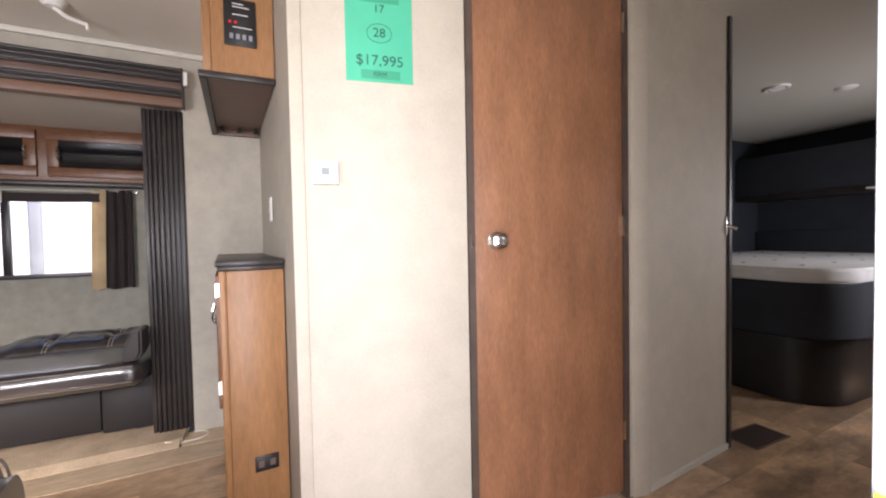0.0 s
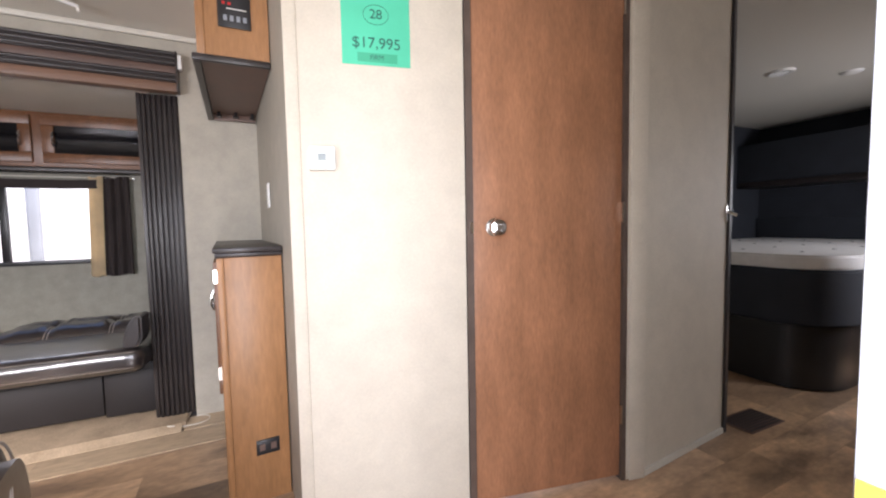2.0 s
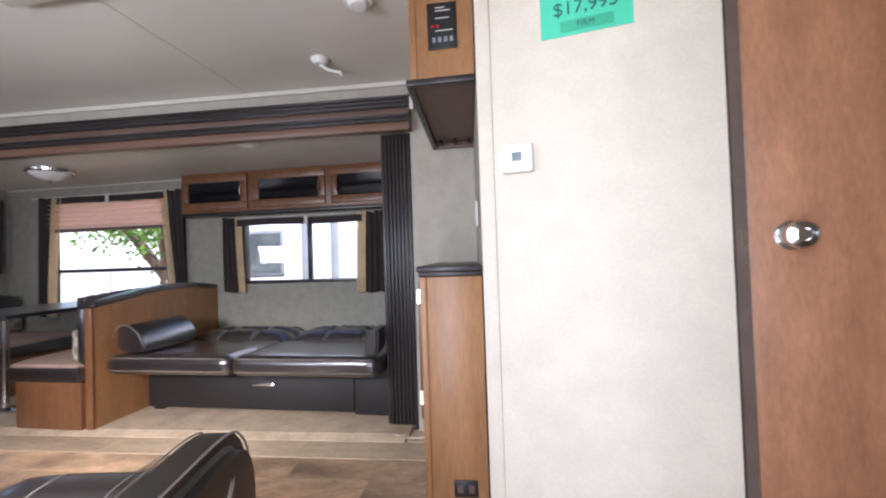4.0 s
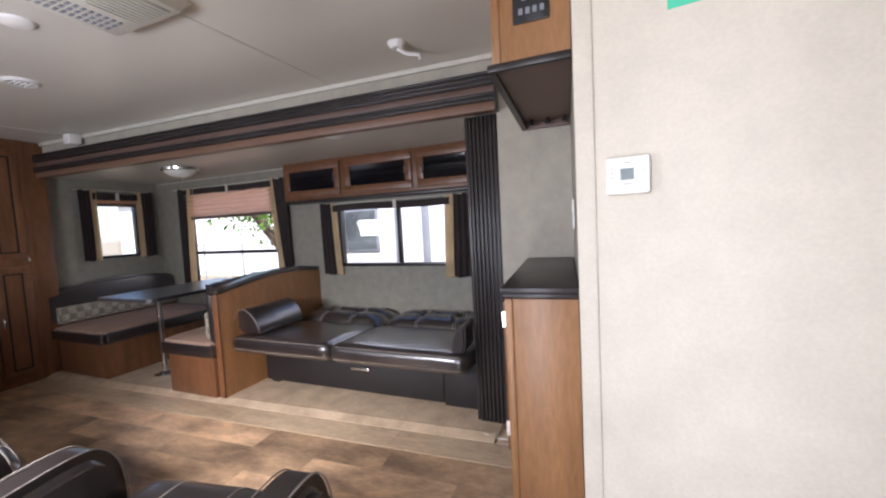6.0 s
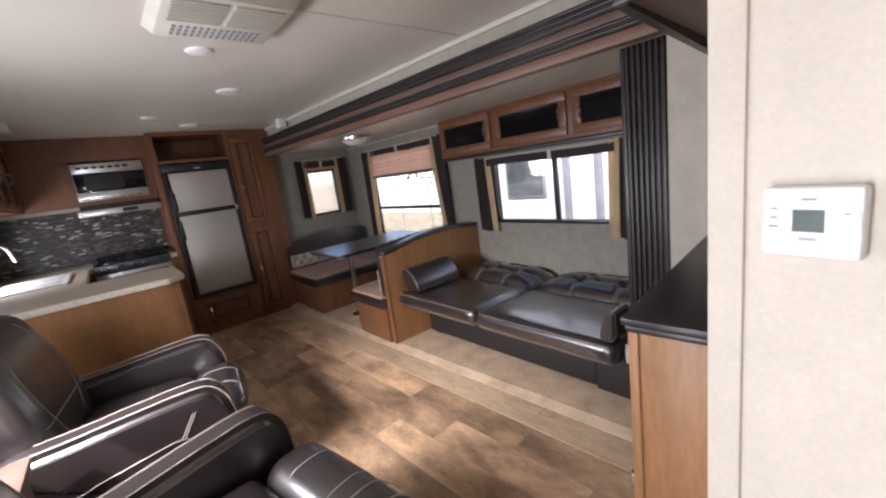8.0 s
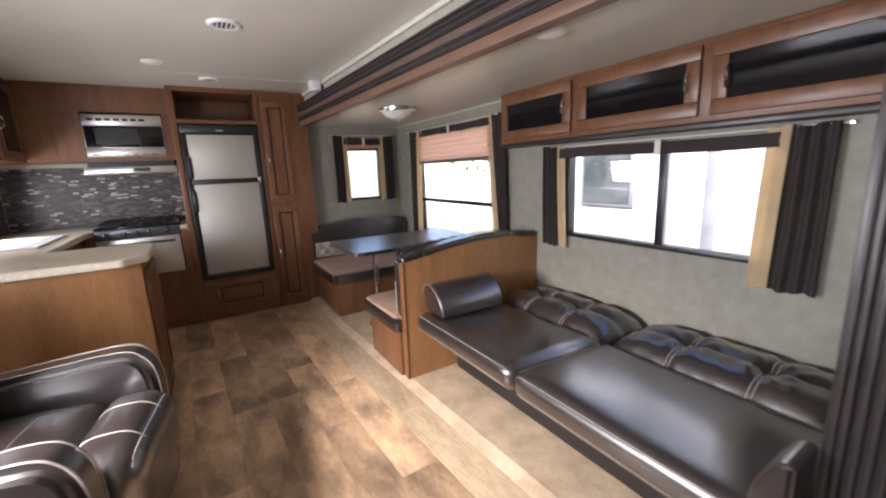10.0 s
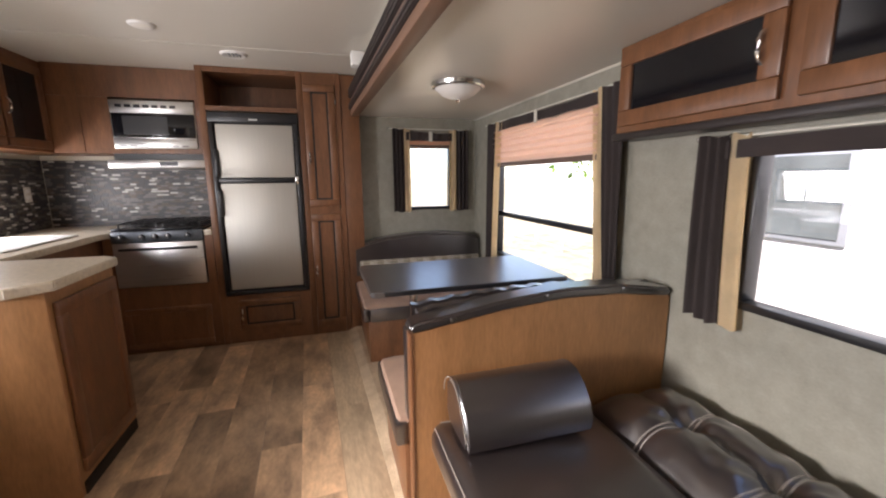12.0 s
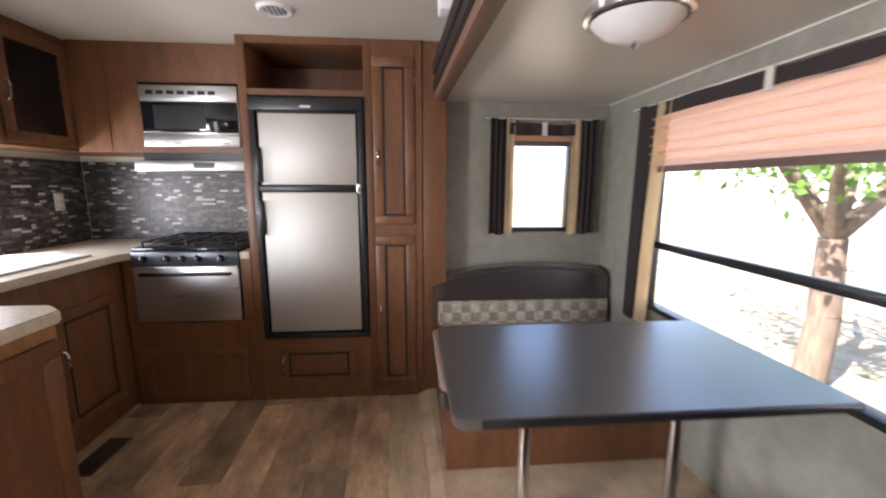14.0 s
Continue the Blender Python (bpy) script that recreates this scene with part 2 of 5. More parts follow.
def tube(bm, pts, r, n=8):
    """A round tube along a line of points."""
    pts = [Vector(p) for p in pts]
    rings = []
    for i, p in enumerate(pts):
        d = (pts[min(i + 1, len(pts) - 1)] - pts[max(i - 1, 0)]).normalized()
        q = d.to_track_quat("Z", "Y")
        rings.append([bm.verts.new(p + q @ Vector((r * math.cos(2 * math.pi * k / n), r * math.sin(2 * math.pi * k / n), 0))) for k in range(n)])
    for a, b in zip(rings, rings[1:]):
        for k in range(n):
            bm.faces.new((a[k], a[(k + 1) % n], b[(k + 1) % n], b[k]))
    bm.faces.new(rings[0][::-1]), bm.faces.new(rings[-1])
    return bm


def prism(bm, poly, axis, a, b):
    """A polygon in the plane across an axis, drawn out along that axis from a to b."""
    def at(u, v, w):
        return {"x": (w, u, v), "y": (u, w, v), "z": (u, v, w)}[axis]
    lo = [bm.verts.new(at(u, v, a)) for u, v in poly]
    hi = [bm.verts.new(at(u, v, b)) for u, v in poly]
    k = len(poly)
    bm.faces.new(lo), bm.faces.new(hi[::-1])
    for i in range(k):
        bm.faces.new((lo[i], hi[i], hi[(i + 1) % k], lo[(i + 1) % k]))
    bmesh.ops.recalc_face_normals(bm, faces=bm.faces)
    return bm


def lathe(bm, prof, at, n=24):
    """Turns (radius, z) pairs about the upright through a place."""
    rings = [[bm.verts.new((at[0] + max(r, 1e-4) * math.cos(2 * math.pi * k / n), at[1] + max(r, 1e-4) * math.sin(2 * math.pi * k / n), at[2] + z)) for k in range(n)] for r, z in prof]
    for a, b in zip(rings, rings[1:]):
        for k in range(n):
            bm.faces.new((a[k], a[(k + 1) % n], b[(k + 1) % n], b[k]))
    bmesh.ops.recalc_face_normals(bm, faces=bm.faces)
    return bm


def cushion(bm, x0, x1, y0, y1, z0, z1, r=0.04, puff=0.02, cuts=10, dimples=(), depth=0.03):
    """A padded block: rounded edges, domed top, and buttoned dimples as (x, y)."""
    n = cuts
    def g(i, a, b):
        t = -1 + 2 * i / n
        return (a + b) / 2 + (b - a) / 2 * math.copysign(abs(t) ** 0.8, t)
    tmp = bmesh.new()
    bmesh.ops.create_cube(tmp, size=2)
    bmesh.ops.subdivide_edges(tmp, edges=tmp.edges[:], cuts=n - 1, use_grid_fill=True)
    hx, hy, hz = (x1 - x0) / 2, (y1 - y0) / 2, (z1 - z0) / 2
    rr = min(r, hx, hy, hz)
    for v in tmp.verts:
        p = Vector((v.co.x * hx, v.co.y * hy, v.co.z * hz))
        q = Vector((max(-hx + rr, min(hx - rr, p.x)), max(-hy + rr, min(hy - rr, p.y)), max(-hz + rr, min(hz - rr, p.z))))
        d = p - q
        if d.length > 1e-9:
            p = q + d.normalized() * rr
        u, w = p.x / hx, p.y / hy
        if p.z > 0:
            p.z += puff * max(0, 1 - u * u) ** 0.6 * max(0, 1 - w * w) ** 0.6 * (p.z / hz)
            for dx, dy in dimples:
                e = (p.x + (x0 + x1) / 2 - dx) ** 2 + (p.y + (y0 + y1) / 2 - dy) ** 2
                p.z -= depth * math.exp(-e / 0.0028)
        v.co = p + Vector(((x0 + x1) / 2, (y0 + y1) / 2, (z0 + z1) / 2))
    me = bpy.data.meshes.new("t")
    tmp.to_mesh(me)
    tmp.free()
    bm.from_mesh(me)
    bpy.data.meshes.remove(me)
    return bm


def smooth_by_angle(bm, deg=40):
    for f in bm.faces:
        f.smooth = True
    for e in bm.edges:
        if len(e.link_faces) == 2 and e.calc_face_angle(0) > radians(deg):
            e.smooth = False


def mesh_of(name, bm, material, origin=(0, 0, 0)):
    bmesh.ops.translate(bm, verts=bm.verts, vec=-Vector(origin))
    smooth_by_angle(bm)
    me = bpy.data.meshes.new(name)
    bm.to_mesh(me)
    bm.free()
    me.materials.append(material)
    return me


def base_of(ob):
    p = Vector((0, 0, 0))
    while ob:
        p += ob.location
        ob = ob.parent
    return p


def thing(name, at, label, category, group="", kind=""):
    ob = new(name)
    ob.empty_display_size = 0.05
    ob.location = at
    return tagged(ob, label, category, group, kind)


def solo(name, bm, material, label, category="", group="", kind="", at=(0, 0, 0)):
    ob = new(name, mesh_of(name, bm, material, at))
    ob.location = at
    return tagged(ob, label, category, group, kind)


def part(name, bm, material, parent, label=""):
    ob = new(name, mesh_of(name, bm, material, base_of(parent)))
    ob.parent = parent
    return tagged(ob, label)


def structure(name, bm, material, label):
    return solo(name, bm, material, label, kind="structure")


def text_part(name, body, size, m, material, parent, extrude=0.0006):
    """Lettering as a mesh, laid by the pose m (in the world)."""
    cu = bpy.data.curves.new(name, "FONT")
    cu.body, cu.size, cu.extrude, cu.align_x, cu.align_y = body, size, extrude, "CENTER", "CENTER"
    tmp = bpy.data.objects.new("t", cu)
    me = bpy.data.meshes.new_from_object(tmp)
    bpy.data.objects.remove(tmp)
    me.transform(Matrix.Translation(-base_of(parent)) @ m)
    me.materials.clear()
    me.materials.append(material)
    ob = new(name, me)
    ob.parent = parent
    return ob


# ---- the shell ----
YN, YS, YW, CZ, SZ, SF = 0.20, 2.80, 3.775, 2.155, 1.865, 0.03   # near wall, slide wall, slide window wall, ceiling, slide ceiling, slide floor
XK, XE, XB = -4.80, -4.40, 5.9                                # kitchen end wall, slide end wall, bedroom end
XP = 0.0                                                      # near end of the slide


def wall_with_holes(axis, c0, c1, u0, u1, z0, z1, holes):
    """A wall of thickness c0..c1, with rectangular openings (u0, u1, z0, z1)."""
    bm = bmesh.new()
    us = sorted({u0, u1, *[h[0] for h in holes], *[h[1] for h in holes]})
    for a, b in zip(us, us[1:]):
        spans = sorted((h[2], h[3]) for h in holes if h[0] <= a + 1e-6 and h[1] >= b - 1e-6)
        z = z0
        for lo, hi in spans + [(z1, z1)]:
            if lo > z + 1e-6:
                if axis == "x":
                    box(bm, a, b, c0, c1, z, lo)
                else:
                    box(bm, c0, c1, a, b, z, lo)
            z = max(z, hi)
    bmesh.ops.remove_doubles(bm, verts=bm.verts, dist=1e-5)
    return bm


# the bedroom opening is unseen, made for the fill lamp there
WIN_CHAIR, WIN_SINK, FILL_WIN_BED = (-1.85, -0.75, 1.02, 1.55), (-4.15, -3.35, 1.02, 1.4), (4.3, 4.9, 1.1, 1.5)
WIN_DIN, WIN_SOFA, WIN_END = (-3.87, -2.53, 0.68, 1.74), (-1.78, -0.60, 0.87, 1.45), (3.11, 3.54, 1.04, 1.69)
ENTRY = (-0.08, 0.607, -0.02, 1.93)

structure("floor_base", boxes((XK - 0.05, XB + 0.05, YN - 0.06, 3.1, -0.06, -0.0045)), JOINT, "dark joint bed under wood-look vinyl planks")
structure("wall_north", wall_with_holes("x", YN - 0.06, YN, XK, XB, 0, CZ, [WIN_CHAIR, WIN_SINK, FILL_WIN_BED, (ENTRY[0], ENTRY[1], 0, ENTRY[3])]), WALL, "beige vinyl papered wall with the entry doorway")
structure("wall_kitchen_end", boxes((XK - 0.06, XK, YN - 0.06, 2.9, 0, CZ)), WALL, "beige papered end wall behind the kitchen")
SROT = pose(0, 2.865, 0, 0, 0, 2.4) @ pose(0, -2.865, 0)     # the slide wall runs a little askew


def askew(bm):
    bmesh.ops.transform(bm, matrix=SROT, verts=bm.verts)
    return bm


structure("wall_slide_side", askew(boxes((XK - 0.05, XE - 0.06, 2.865, 2.92, 0, CZ), (XE - 0.06, XP + 0.02, 2.865, 2.92, SZ + 0.052, CZ), (XP + 0.02, 0.531, 2.865, 2.92, 0, CZ))), MID_WALL, "darker beige papered wall round the slide-out opening")
structure("ceiling", boxes((XK - 0.06, XB + 0.06, YN - 0.06, 3.12, CZ, CZ + 0.05)), CEIL, "cream glossy vinyl ceiling panels")
structure("slide_ceiling", prism(bmesh.new(), [(XE - 0.05, 2.682), (XP, 2.868), (XP, YW + 0.05), (XE - 0.05, YW + 0.05)], "z", SZ, SZ + 0.05), CEIL, "cream vinyl slide-out ceiling")
structure("slide_floor", prism(bmesh.new(), [(XE, 2.566), (XP - 0.02, 2.758), (XP - 0.02, YW), (XE, YW)], "z", -0.05, SF), CARPET, "worn beige slide-out floor covering")
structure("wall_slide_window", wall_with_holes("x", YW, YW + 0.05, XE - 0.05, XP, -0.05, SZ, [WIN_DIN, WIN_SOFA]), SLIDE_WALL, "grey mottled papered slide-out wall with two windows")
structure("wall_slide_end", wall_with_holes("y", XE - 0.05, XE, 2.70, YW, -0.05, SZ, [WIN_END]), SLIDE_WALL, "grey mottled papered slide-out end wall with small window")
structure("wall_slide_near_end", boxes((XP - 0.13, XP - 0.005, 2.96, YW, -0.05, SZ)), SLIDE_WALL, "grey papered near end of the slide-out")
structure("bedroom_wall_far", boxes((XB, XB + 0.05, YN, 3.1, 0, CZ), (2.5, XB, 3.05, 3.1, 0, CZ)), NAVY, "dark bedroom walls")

# the slanted bathroom wall: along x from 0.52, with y falling away
SL = -0.18
WA = Vector((0.520, 1.6143, 0))
WD = Vector((1, SL, 0)).normalized()
WANG = math.degrees(math.atan(SL))
WM = pose(WA.x, WA.y, 0, 0, 0, WANG)      # local x along the wall, local y into the bathroom


def on_wall(bm):
    bmesh.ops.transform(bm, matrix=WM, verts=bm.verts)
    return bm


def along(x):
    return (x - WA.x) / WD.x


D0, D1, DT = along(1.118), along(1.758), 2.06    # bathroom door opening
W1 = along(1.86)
structure("wall_bathroom", on_wall(boxes((0.0, D0 - 0.02, 0, 0.05, 0, CZ), (D1 + 0.02, W1, 0, 0.05, 0, CZ), (D0 - 0.02, D1 + 0.02, 0, 0.05, DT + 0.02, CZ))), WALL, "cream papered bathroom wall")
structure("wall_bathroom_side", prism(bmesh.new(), [(0.514, 1.666), (0.60, 1.666), (0.60, 2.878), (0.409, 2.878)], "z", 0, CZ), MID_WALL, "darker cream papered bathroom side wall")
pB = WM @ Vector((W1, 0, 0))
PM = pose(pB.x, pB.y, 0, 0, 0, 6)


def on_passage(bm):
    bmesh.ops.transform(bm, matrix=PM, verts=bm.verts)
    return bm


structure("wall_bedroom_passage", on_passage(boxes((-0.006, 0.67, 0.004, 0.05, 0, CZ))), WALL, "cream papered passage wall")
structure("wall_bedroom_partition", boxes((2.46, 2.505, pB.y + 0.13, 3.05, 0, CZ)), WALL, "cream papered bedroom partition")
structure("corner_trim", on_wall(boxes((-0.012, 0.03, -0.006, 0.012, 0, CZ), bevel=0.003)), WALL, "cream vinyl corner trim")
structure("jamb_trim", on_wall(boxes((D1 + 0.03, W1 + 0.004, -0.010, -0.0005, 0, CZ), bevel=0.003)), WALL, "cream vinyl trim strip beside the door")
structure("bedroom_jamb", on_passage(boxes((0.672, 0.695, -0.008, 0.055, 0, CZ))), DARKWOOD, "dark bedroom door jamb")
structure("baseboard", on_passage(boxes((0.01, 0.665, -0.008, 0.003, 0.004, 0.03))), CREAM, "cream quarter-round baseboard")

# bathroom door
BROWNTRIM = mat("brown_trim", (0.12, 0.085, 0.068), 0.45, var=0.15, scale=8)
door = solo("door_1", on_wall(boxes((D0 + 0.012, D1 - 0.008, 0.004, 0.036, 0.025, DT), bevel=0.003)), DOORWOOD, "closed brown wood-grain bathroom door", kind="structure")
part("door_frame", on_wall(boxes((D0 - 0.016, D0 + 0.009, -0.004, 0.045, 0.004, DT + 0.018), (D1 - 0.004, D1 + 0.016, -0.004, 0.045, 0.004, DT + 0.018), (D0, D1, -0.003, 0.045, DT + 0.003, DT + 0.018))), BROWNTRIM, door, "brown door frame")
bm = lathe(bmesh.new(), [(0, 0), (0.033, 0), (0.033, 0.006), (0.012, 0.010), (0.012, 0.022), (0.024, 0.028), (0.031, 0.042), (0.028, 0.056), (0.014, 0.062), (0.012, 0.059), (0, 0.059)], (0, 0, 0))
bmesh.ops.transform(bm, matrix=WM @ pose(along(1.207), 0.004, 1.08, 90), verts=bm.verts)
part("door_knob", bm, CHROME, door, "chrome round door knob")
part("strike_plate", on_wall(boxes((D0 - 0.004, D0 + 0.008, -0.006, -0.004, 1.06, 1.10))), CHROME, door, "chrome strike plate")
for z in (0.25, 1.09, 1.9):
    part("hinge", on_wall(boxes((D1 - 0.012, D1 - 0.003, -0.006, 0.004, z, z + 0.08))), CHROME, door, "steel hinge")


# ---- windows and curtains ----
def frame_boxes(axis, c0, c1, u0, u1, z0, z1, w):
    def b(a, b_, lo, hi):
        return (a, b_, c0, c1, lo, hi) if axis == "x" else (c0, c1, a, b_, lo, hi)
    return [b(u0, u1, z0, z0 + w), b(u0, u1, z1 - w, z1), b(u0, u0 + w, z0 + w, z1 - w), b(u1 - w, u1, z0 + w, z1 - w)]


def slab(axis, c0, c1, u0, u1, z0, z1, bevel=0.0):
    return boxes((u0, u1, c0, c1, z0, z1) if axis == "x" else (c0, c1, u0, u1, z0, z1), bevel=bevel)


def window(name, label, axis, c0, c1, hole, rails=(), posts=(), w=0.028):
    u0, u1, z0, z1 = hole
    ob = structure(name, boxes(*frame_boxes(axis, c0, c1, u0 + 0.001, u1 - 0.001, z0 + 0.001, z1 - 0.001, w), bevel=0.004), BLACK, label)
    mid = (c0 + c1) / 2
    for z in rails:
        part("window_rail", slab(axis, mid - 0.014, mid + 0.014, u0 + w, u1 - w, z - 0.018, z + 0.018, 0.003), BLACK, ob)
    for p in posts:
        part("window_post", slab(axis, mid - 0.014, mid + 0.014, p - 0.02, p + 0.02, z0 + w, z1 - w, 0.003), BLACK, ob)
    zs, us = [z0 + w, *rails, z1 - w], [u0 + w, *posts, u1 - w]
    for a, b in zip(zs, zs[1:]):
        for c, d in zip(us, us[1:]):
            g = part("pane", slab(axis, mid - 0.002, mid + 0.002, c, d, a, b), GLASS, ob, "clear glass pane")
            g.visible_shadow = False
    return ob


window("window_1", "black framed dinette window with one low rail", "x", YW - 0.012, YW + 0.055, WIN_DIN, rails=(1.035,))
window("window_2", "black framed sliding window above the sofa", "x", YW - 0.012, YW + 0.055, WIN_SOFA, posts=(-1.14,))
window("window_3", "small black framed window at the dinette end", "y", XE - 0.055, XE + 0.012, WIN_END)
for i, h in enumerate((WIN_CHAIR, WIN_SINK, FILL_WIN_BED)):
    window("window_%d" % (i + 4), "black framed window in the papered wall", "x", YN - 0.065, YN + 0.01, h)


def drape(u0, u1, v0, v1, z0, z1, depth, folds, axis, c, sign, n=44):
    """Pleated cloth between two upper and two lower ends, hung off a wall at c."""
    bm = bmesh.new()
    rows = 12
    grid = []
    for side in (0, 1):
        g = []
        for r in range(rows + 1):
            f = r / rows
            line = []
            for k in range(n + 1):
                s = k / n
                u = (1 - f) * (u0 + (u1 - u0) * s) + f * (v0 + (v1 - v0) * s)
                o = c + sign * (0.02 + depth * (0.5 + 0.5 * math.sin(s * folds * 2 * math.pi + 0.6 * math.sin(3 * f))) + 0.004 * side)
                z = z1 + (z0 - z1) * f + 0.006 * math.sin(7 * s)
                line.append(bm.verts.new((u, o, z) if axis == "x" else (o, u, z)))
            g.append(line)
        grid.append(g)
    for g in grid:
        for r in range(rows):
            for k in range(n):
                bm.faces.new((g[r][k], g[r][k + 1], g[r + 1][k + 1], g[r + 1][k]))
    for r in range(rows):
        for k in (0, n):
            bm.faces.new((grid[0][r][k], grid[0][r + 1][k], grid[1][r + 1][k], grid[1][r][k]))
    for k in range(n):
        for r in (0, rows):
            bm.faces.new((grid[0][r][k], grid[0][r][k + 1], grid[1][r][k + 1], grid[1][r][k]))
    bmesh.ops.recalc_face_normals(bm, faces=bm.faces)
    return bm


def curtain(axis, c, sign, a, b, lean, z0, z1, gold, label):
    """A curtain from a to b, with its gold strip at the b side."""
    at = (a, c, z0) if axis == "x" else (c, a, z0)
    ob = thing("curtain", at, label, "curtain", "curtains at the windows")
    m = a + (b - a) * (1 - gold)
    part("brown_panel", drape(a, m, a + lean * 0.2, m + lean, z0, z1, 0.028, 3, axis, c, sign), BROWNFAB, ob, "dark brown cloth")
    part("gold_strip", drape(m, b, m + lean, b + lean, z0 - 0.004, z1, 0.014, 1, axis, c, sign, 14), GOLDFAB, ob, "gold cloth strip")
    return ob


def rod(axis, c, sign, a, b, z):
    at = (a, c + sign * 0.03, z) if axis == "x" else (c + sign * 0.03, a, z)
    ob = thing("curtain_rod", at, "slim white metal curtain rod on the slide-out wall", "curtain rod", "curtain rods")
    def p(u, o, zz):
        return (u, c + sign * o, zz) if axis == "x" else (c + sign * o, u, zz)
    part("rod", cyl(bmesh.new(), p(a, 0.03, z), p(b, 0.03, z), 0.005, n=10), CREAM, ob)
    for u in (a, b):
        part("bracket", tube(bmesh.new(), [p(u, 0.0, z), p(u, 0.032, z)], 0.007), CHROME, ob, "steel bracket")
    return ob


def valance(axis, c, sign, a, b, z0, z1, tabs):
    at = (a, c, z0) if axis == "x" else (c, a, z0)
    ob = thing("valance", at, "dark brown cloth valance with cream tabs", "valance", "valances")
    part("cloth", drape(a, b, a, b, z0, z1, 0.010, 5, axis, c, sign, 60), BROWNFAB, ob)
    for u in tabs:
        part("tab", slab(axis, *sorted((c + sign * 0.034, c + sign * 0.04)), u - 0.016, u + 0.016, z0 - 0.01, z1 + 0.008), CREAM, ob, "cream cloth tab")
    return ob


def pleated_shade(axis, c, sign, a, b, z0, z1, pleats):
    at = (a, c, z0) if axis == "x" else (c, a, z0)
    ob = thing("pleated_shade", at, "salmon pleated shade half drawn, brown bottom rail", "blind", "pleated shades")
    bm = bmesh.new()
    h = (z1 - z0 - 0.03) / pleats
    pts = []
    for i in range(pleats + 1):
        z = z1 - i * h
        pts.append((c + sign * 0.006, z))
        if i < pleats:
            pts.append((c + sign * 0.036, z - h / 2))
    poly = pts + [(o - sign * 0.003, z) for o, z in reversed(pts)]
    prism(bm, poly, "x" if axis == "x" else "y", a, b)
    part("cloth", bm, SHADE, ob)
    part("bottom_rail", slab(axis, *sorted((c + sign * 0.004, c + sign * 0.026)), a, b, z0, z0 + 0.032, 0.004), BROWNWOOD, ob, "brown bottom rail")
    return ob


BROWNSTRIP = mat("brown_strip", (0.20, 0.11, 0.07), 0.45, scale=5, stretch=(0.4, 3, 3))
BROWNWOOD = mat("brown_rail", (0.14, 0.085, 0.065), 0.5)
pleated_shade("x", YW - 0.012, -1, -3.85, -2.55, 1.415, 1.71, 6)
valance("x", YW - 0.012, -1, -3.92, -2.41, 1.69, 1.755, (-3.17,))
rod("x", YW, -1, -4.06, -2.35, 1.765)
curtain("x", YW - 0.01, -1, -3.95, -3.71, -0.06, 0.60, 1.76, 0.45, "brown and gold curtain beside the dinette window")
curtain("x", YW - 0.01, -1, -2.355, -2.60, 0.10, 0.70, 1.765, 0.32, "brown and gold curtain gathered by the dinette window")
valance("x", YW - 0.012, -1, -1.85, -0.46, 1.39, 1.45, (-1.14,))
rod("x", YW, -1, -1.97, -0.42, 1.465)
curtain("x", YW - 0.01, -1, -1.95, -1.77, 0.03, 0.80, 1.47, 0.36, "short brown and gold curtain at the sofa window")
curtain("x", YW - 0.01, -1, -0.44, -0.67, -0.02, 0.78, 1.47, 0.36, "short brown and gold curtain at the sofa window")
pleated_shade("y", XE + 0.012, 1, 3.13, 3.52, 1.595, 1.665, 3)
valance("y", XE + 0.012, 1, 3.09, 3.57, 1.665, 1.735, (3.33,))
rod("y", XE, 1, 2.95, 3.71, 1.765)
curtain("y", XE + 0.01, 1, 2.98, 3.14, -0.0, 1.03, 1.76, 0.36, "short brown and gold curtain at the small window")
curtain("y", XE + 0.01, 1, 3.69, 3.51, 0.0, 1.03, 1.76, 0.36, "short brown and gold curtain at the small window")

# ---- slide-out trim ----
FY = 0.335
fascia = thing("slide_fascia", (-2.0, 2.8, SZ), "dark ribbed slide-out fascia with brown wood strips", "trim")
def fasc(name, z0, z1, y, m, ribs=0):
    y += FY - 0.01
    bm = boxes((-4.30, 0.025, y, 2.862, z0, z1), bevel=0.006)
    for i in range(ribs):
        zz = z0 + (z1 - z0) * (i + 0.5) / ribs
        cyl(bm, (-4.298, y, zz), (0.023, y, zz), (z1 - z0) / ribs * 0.36, n=10)
    part(name, askew(bm), m, fascia)
fasc("upper_moulding", 1.972, 2.045, 2.468, DARKWOOD, 3)
fasc("wood_strip", 1.932, 1.971, 2.476, BROWNWOOD)
fasc("lower_moulding", 1.885, 1.931, 2.465, DARKWOOD, 2)
fasc("wood_strip", 1.835, 1.884, 2.472, BROWNSTRIP)
part("end_cap", askew(boxes((0.0255, 0.034, 2.78, 2.862, 1.835, 2.045), bevel=0.003)), DARKWOOD, fascia)
post = thing("slide_post", (-0.06, 2.88, 0.0), "dark fluted upright trim at the slide-out end", "trim")
part("board", boxes((-0.155, 0.019, 2.878, 2.94, 0.031, 1.834), bevel=0.004), DARKWOOD, post)
for i in range(7):
    x = -0.142 + i * 0.0245
    part("flute", boxes((x - 0.0075, x + 0.0075, 2.862, 2.8775, 0.033, 1.83), bevel=0.005), DARKWOOD, post)
part("inner_board", boxes((-0.175, -0.1555, 2.872, 2.97, 0.035, 1.834), bevel=0.003), DARKWOOD, post)
post2 = thing("slide_post", (-4.24, 2.6, 0.0), "brown wood upright trim between pantry and slide-out", "trim")
part("board", boxes((-4.28, -4.212, 2.545, 2.69, 0.004, 2.15), bevel=0.004), WOOD, post2)
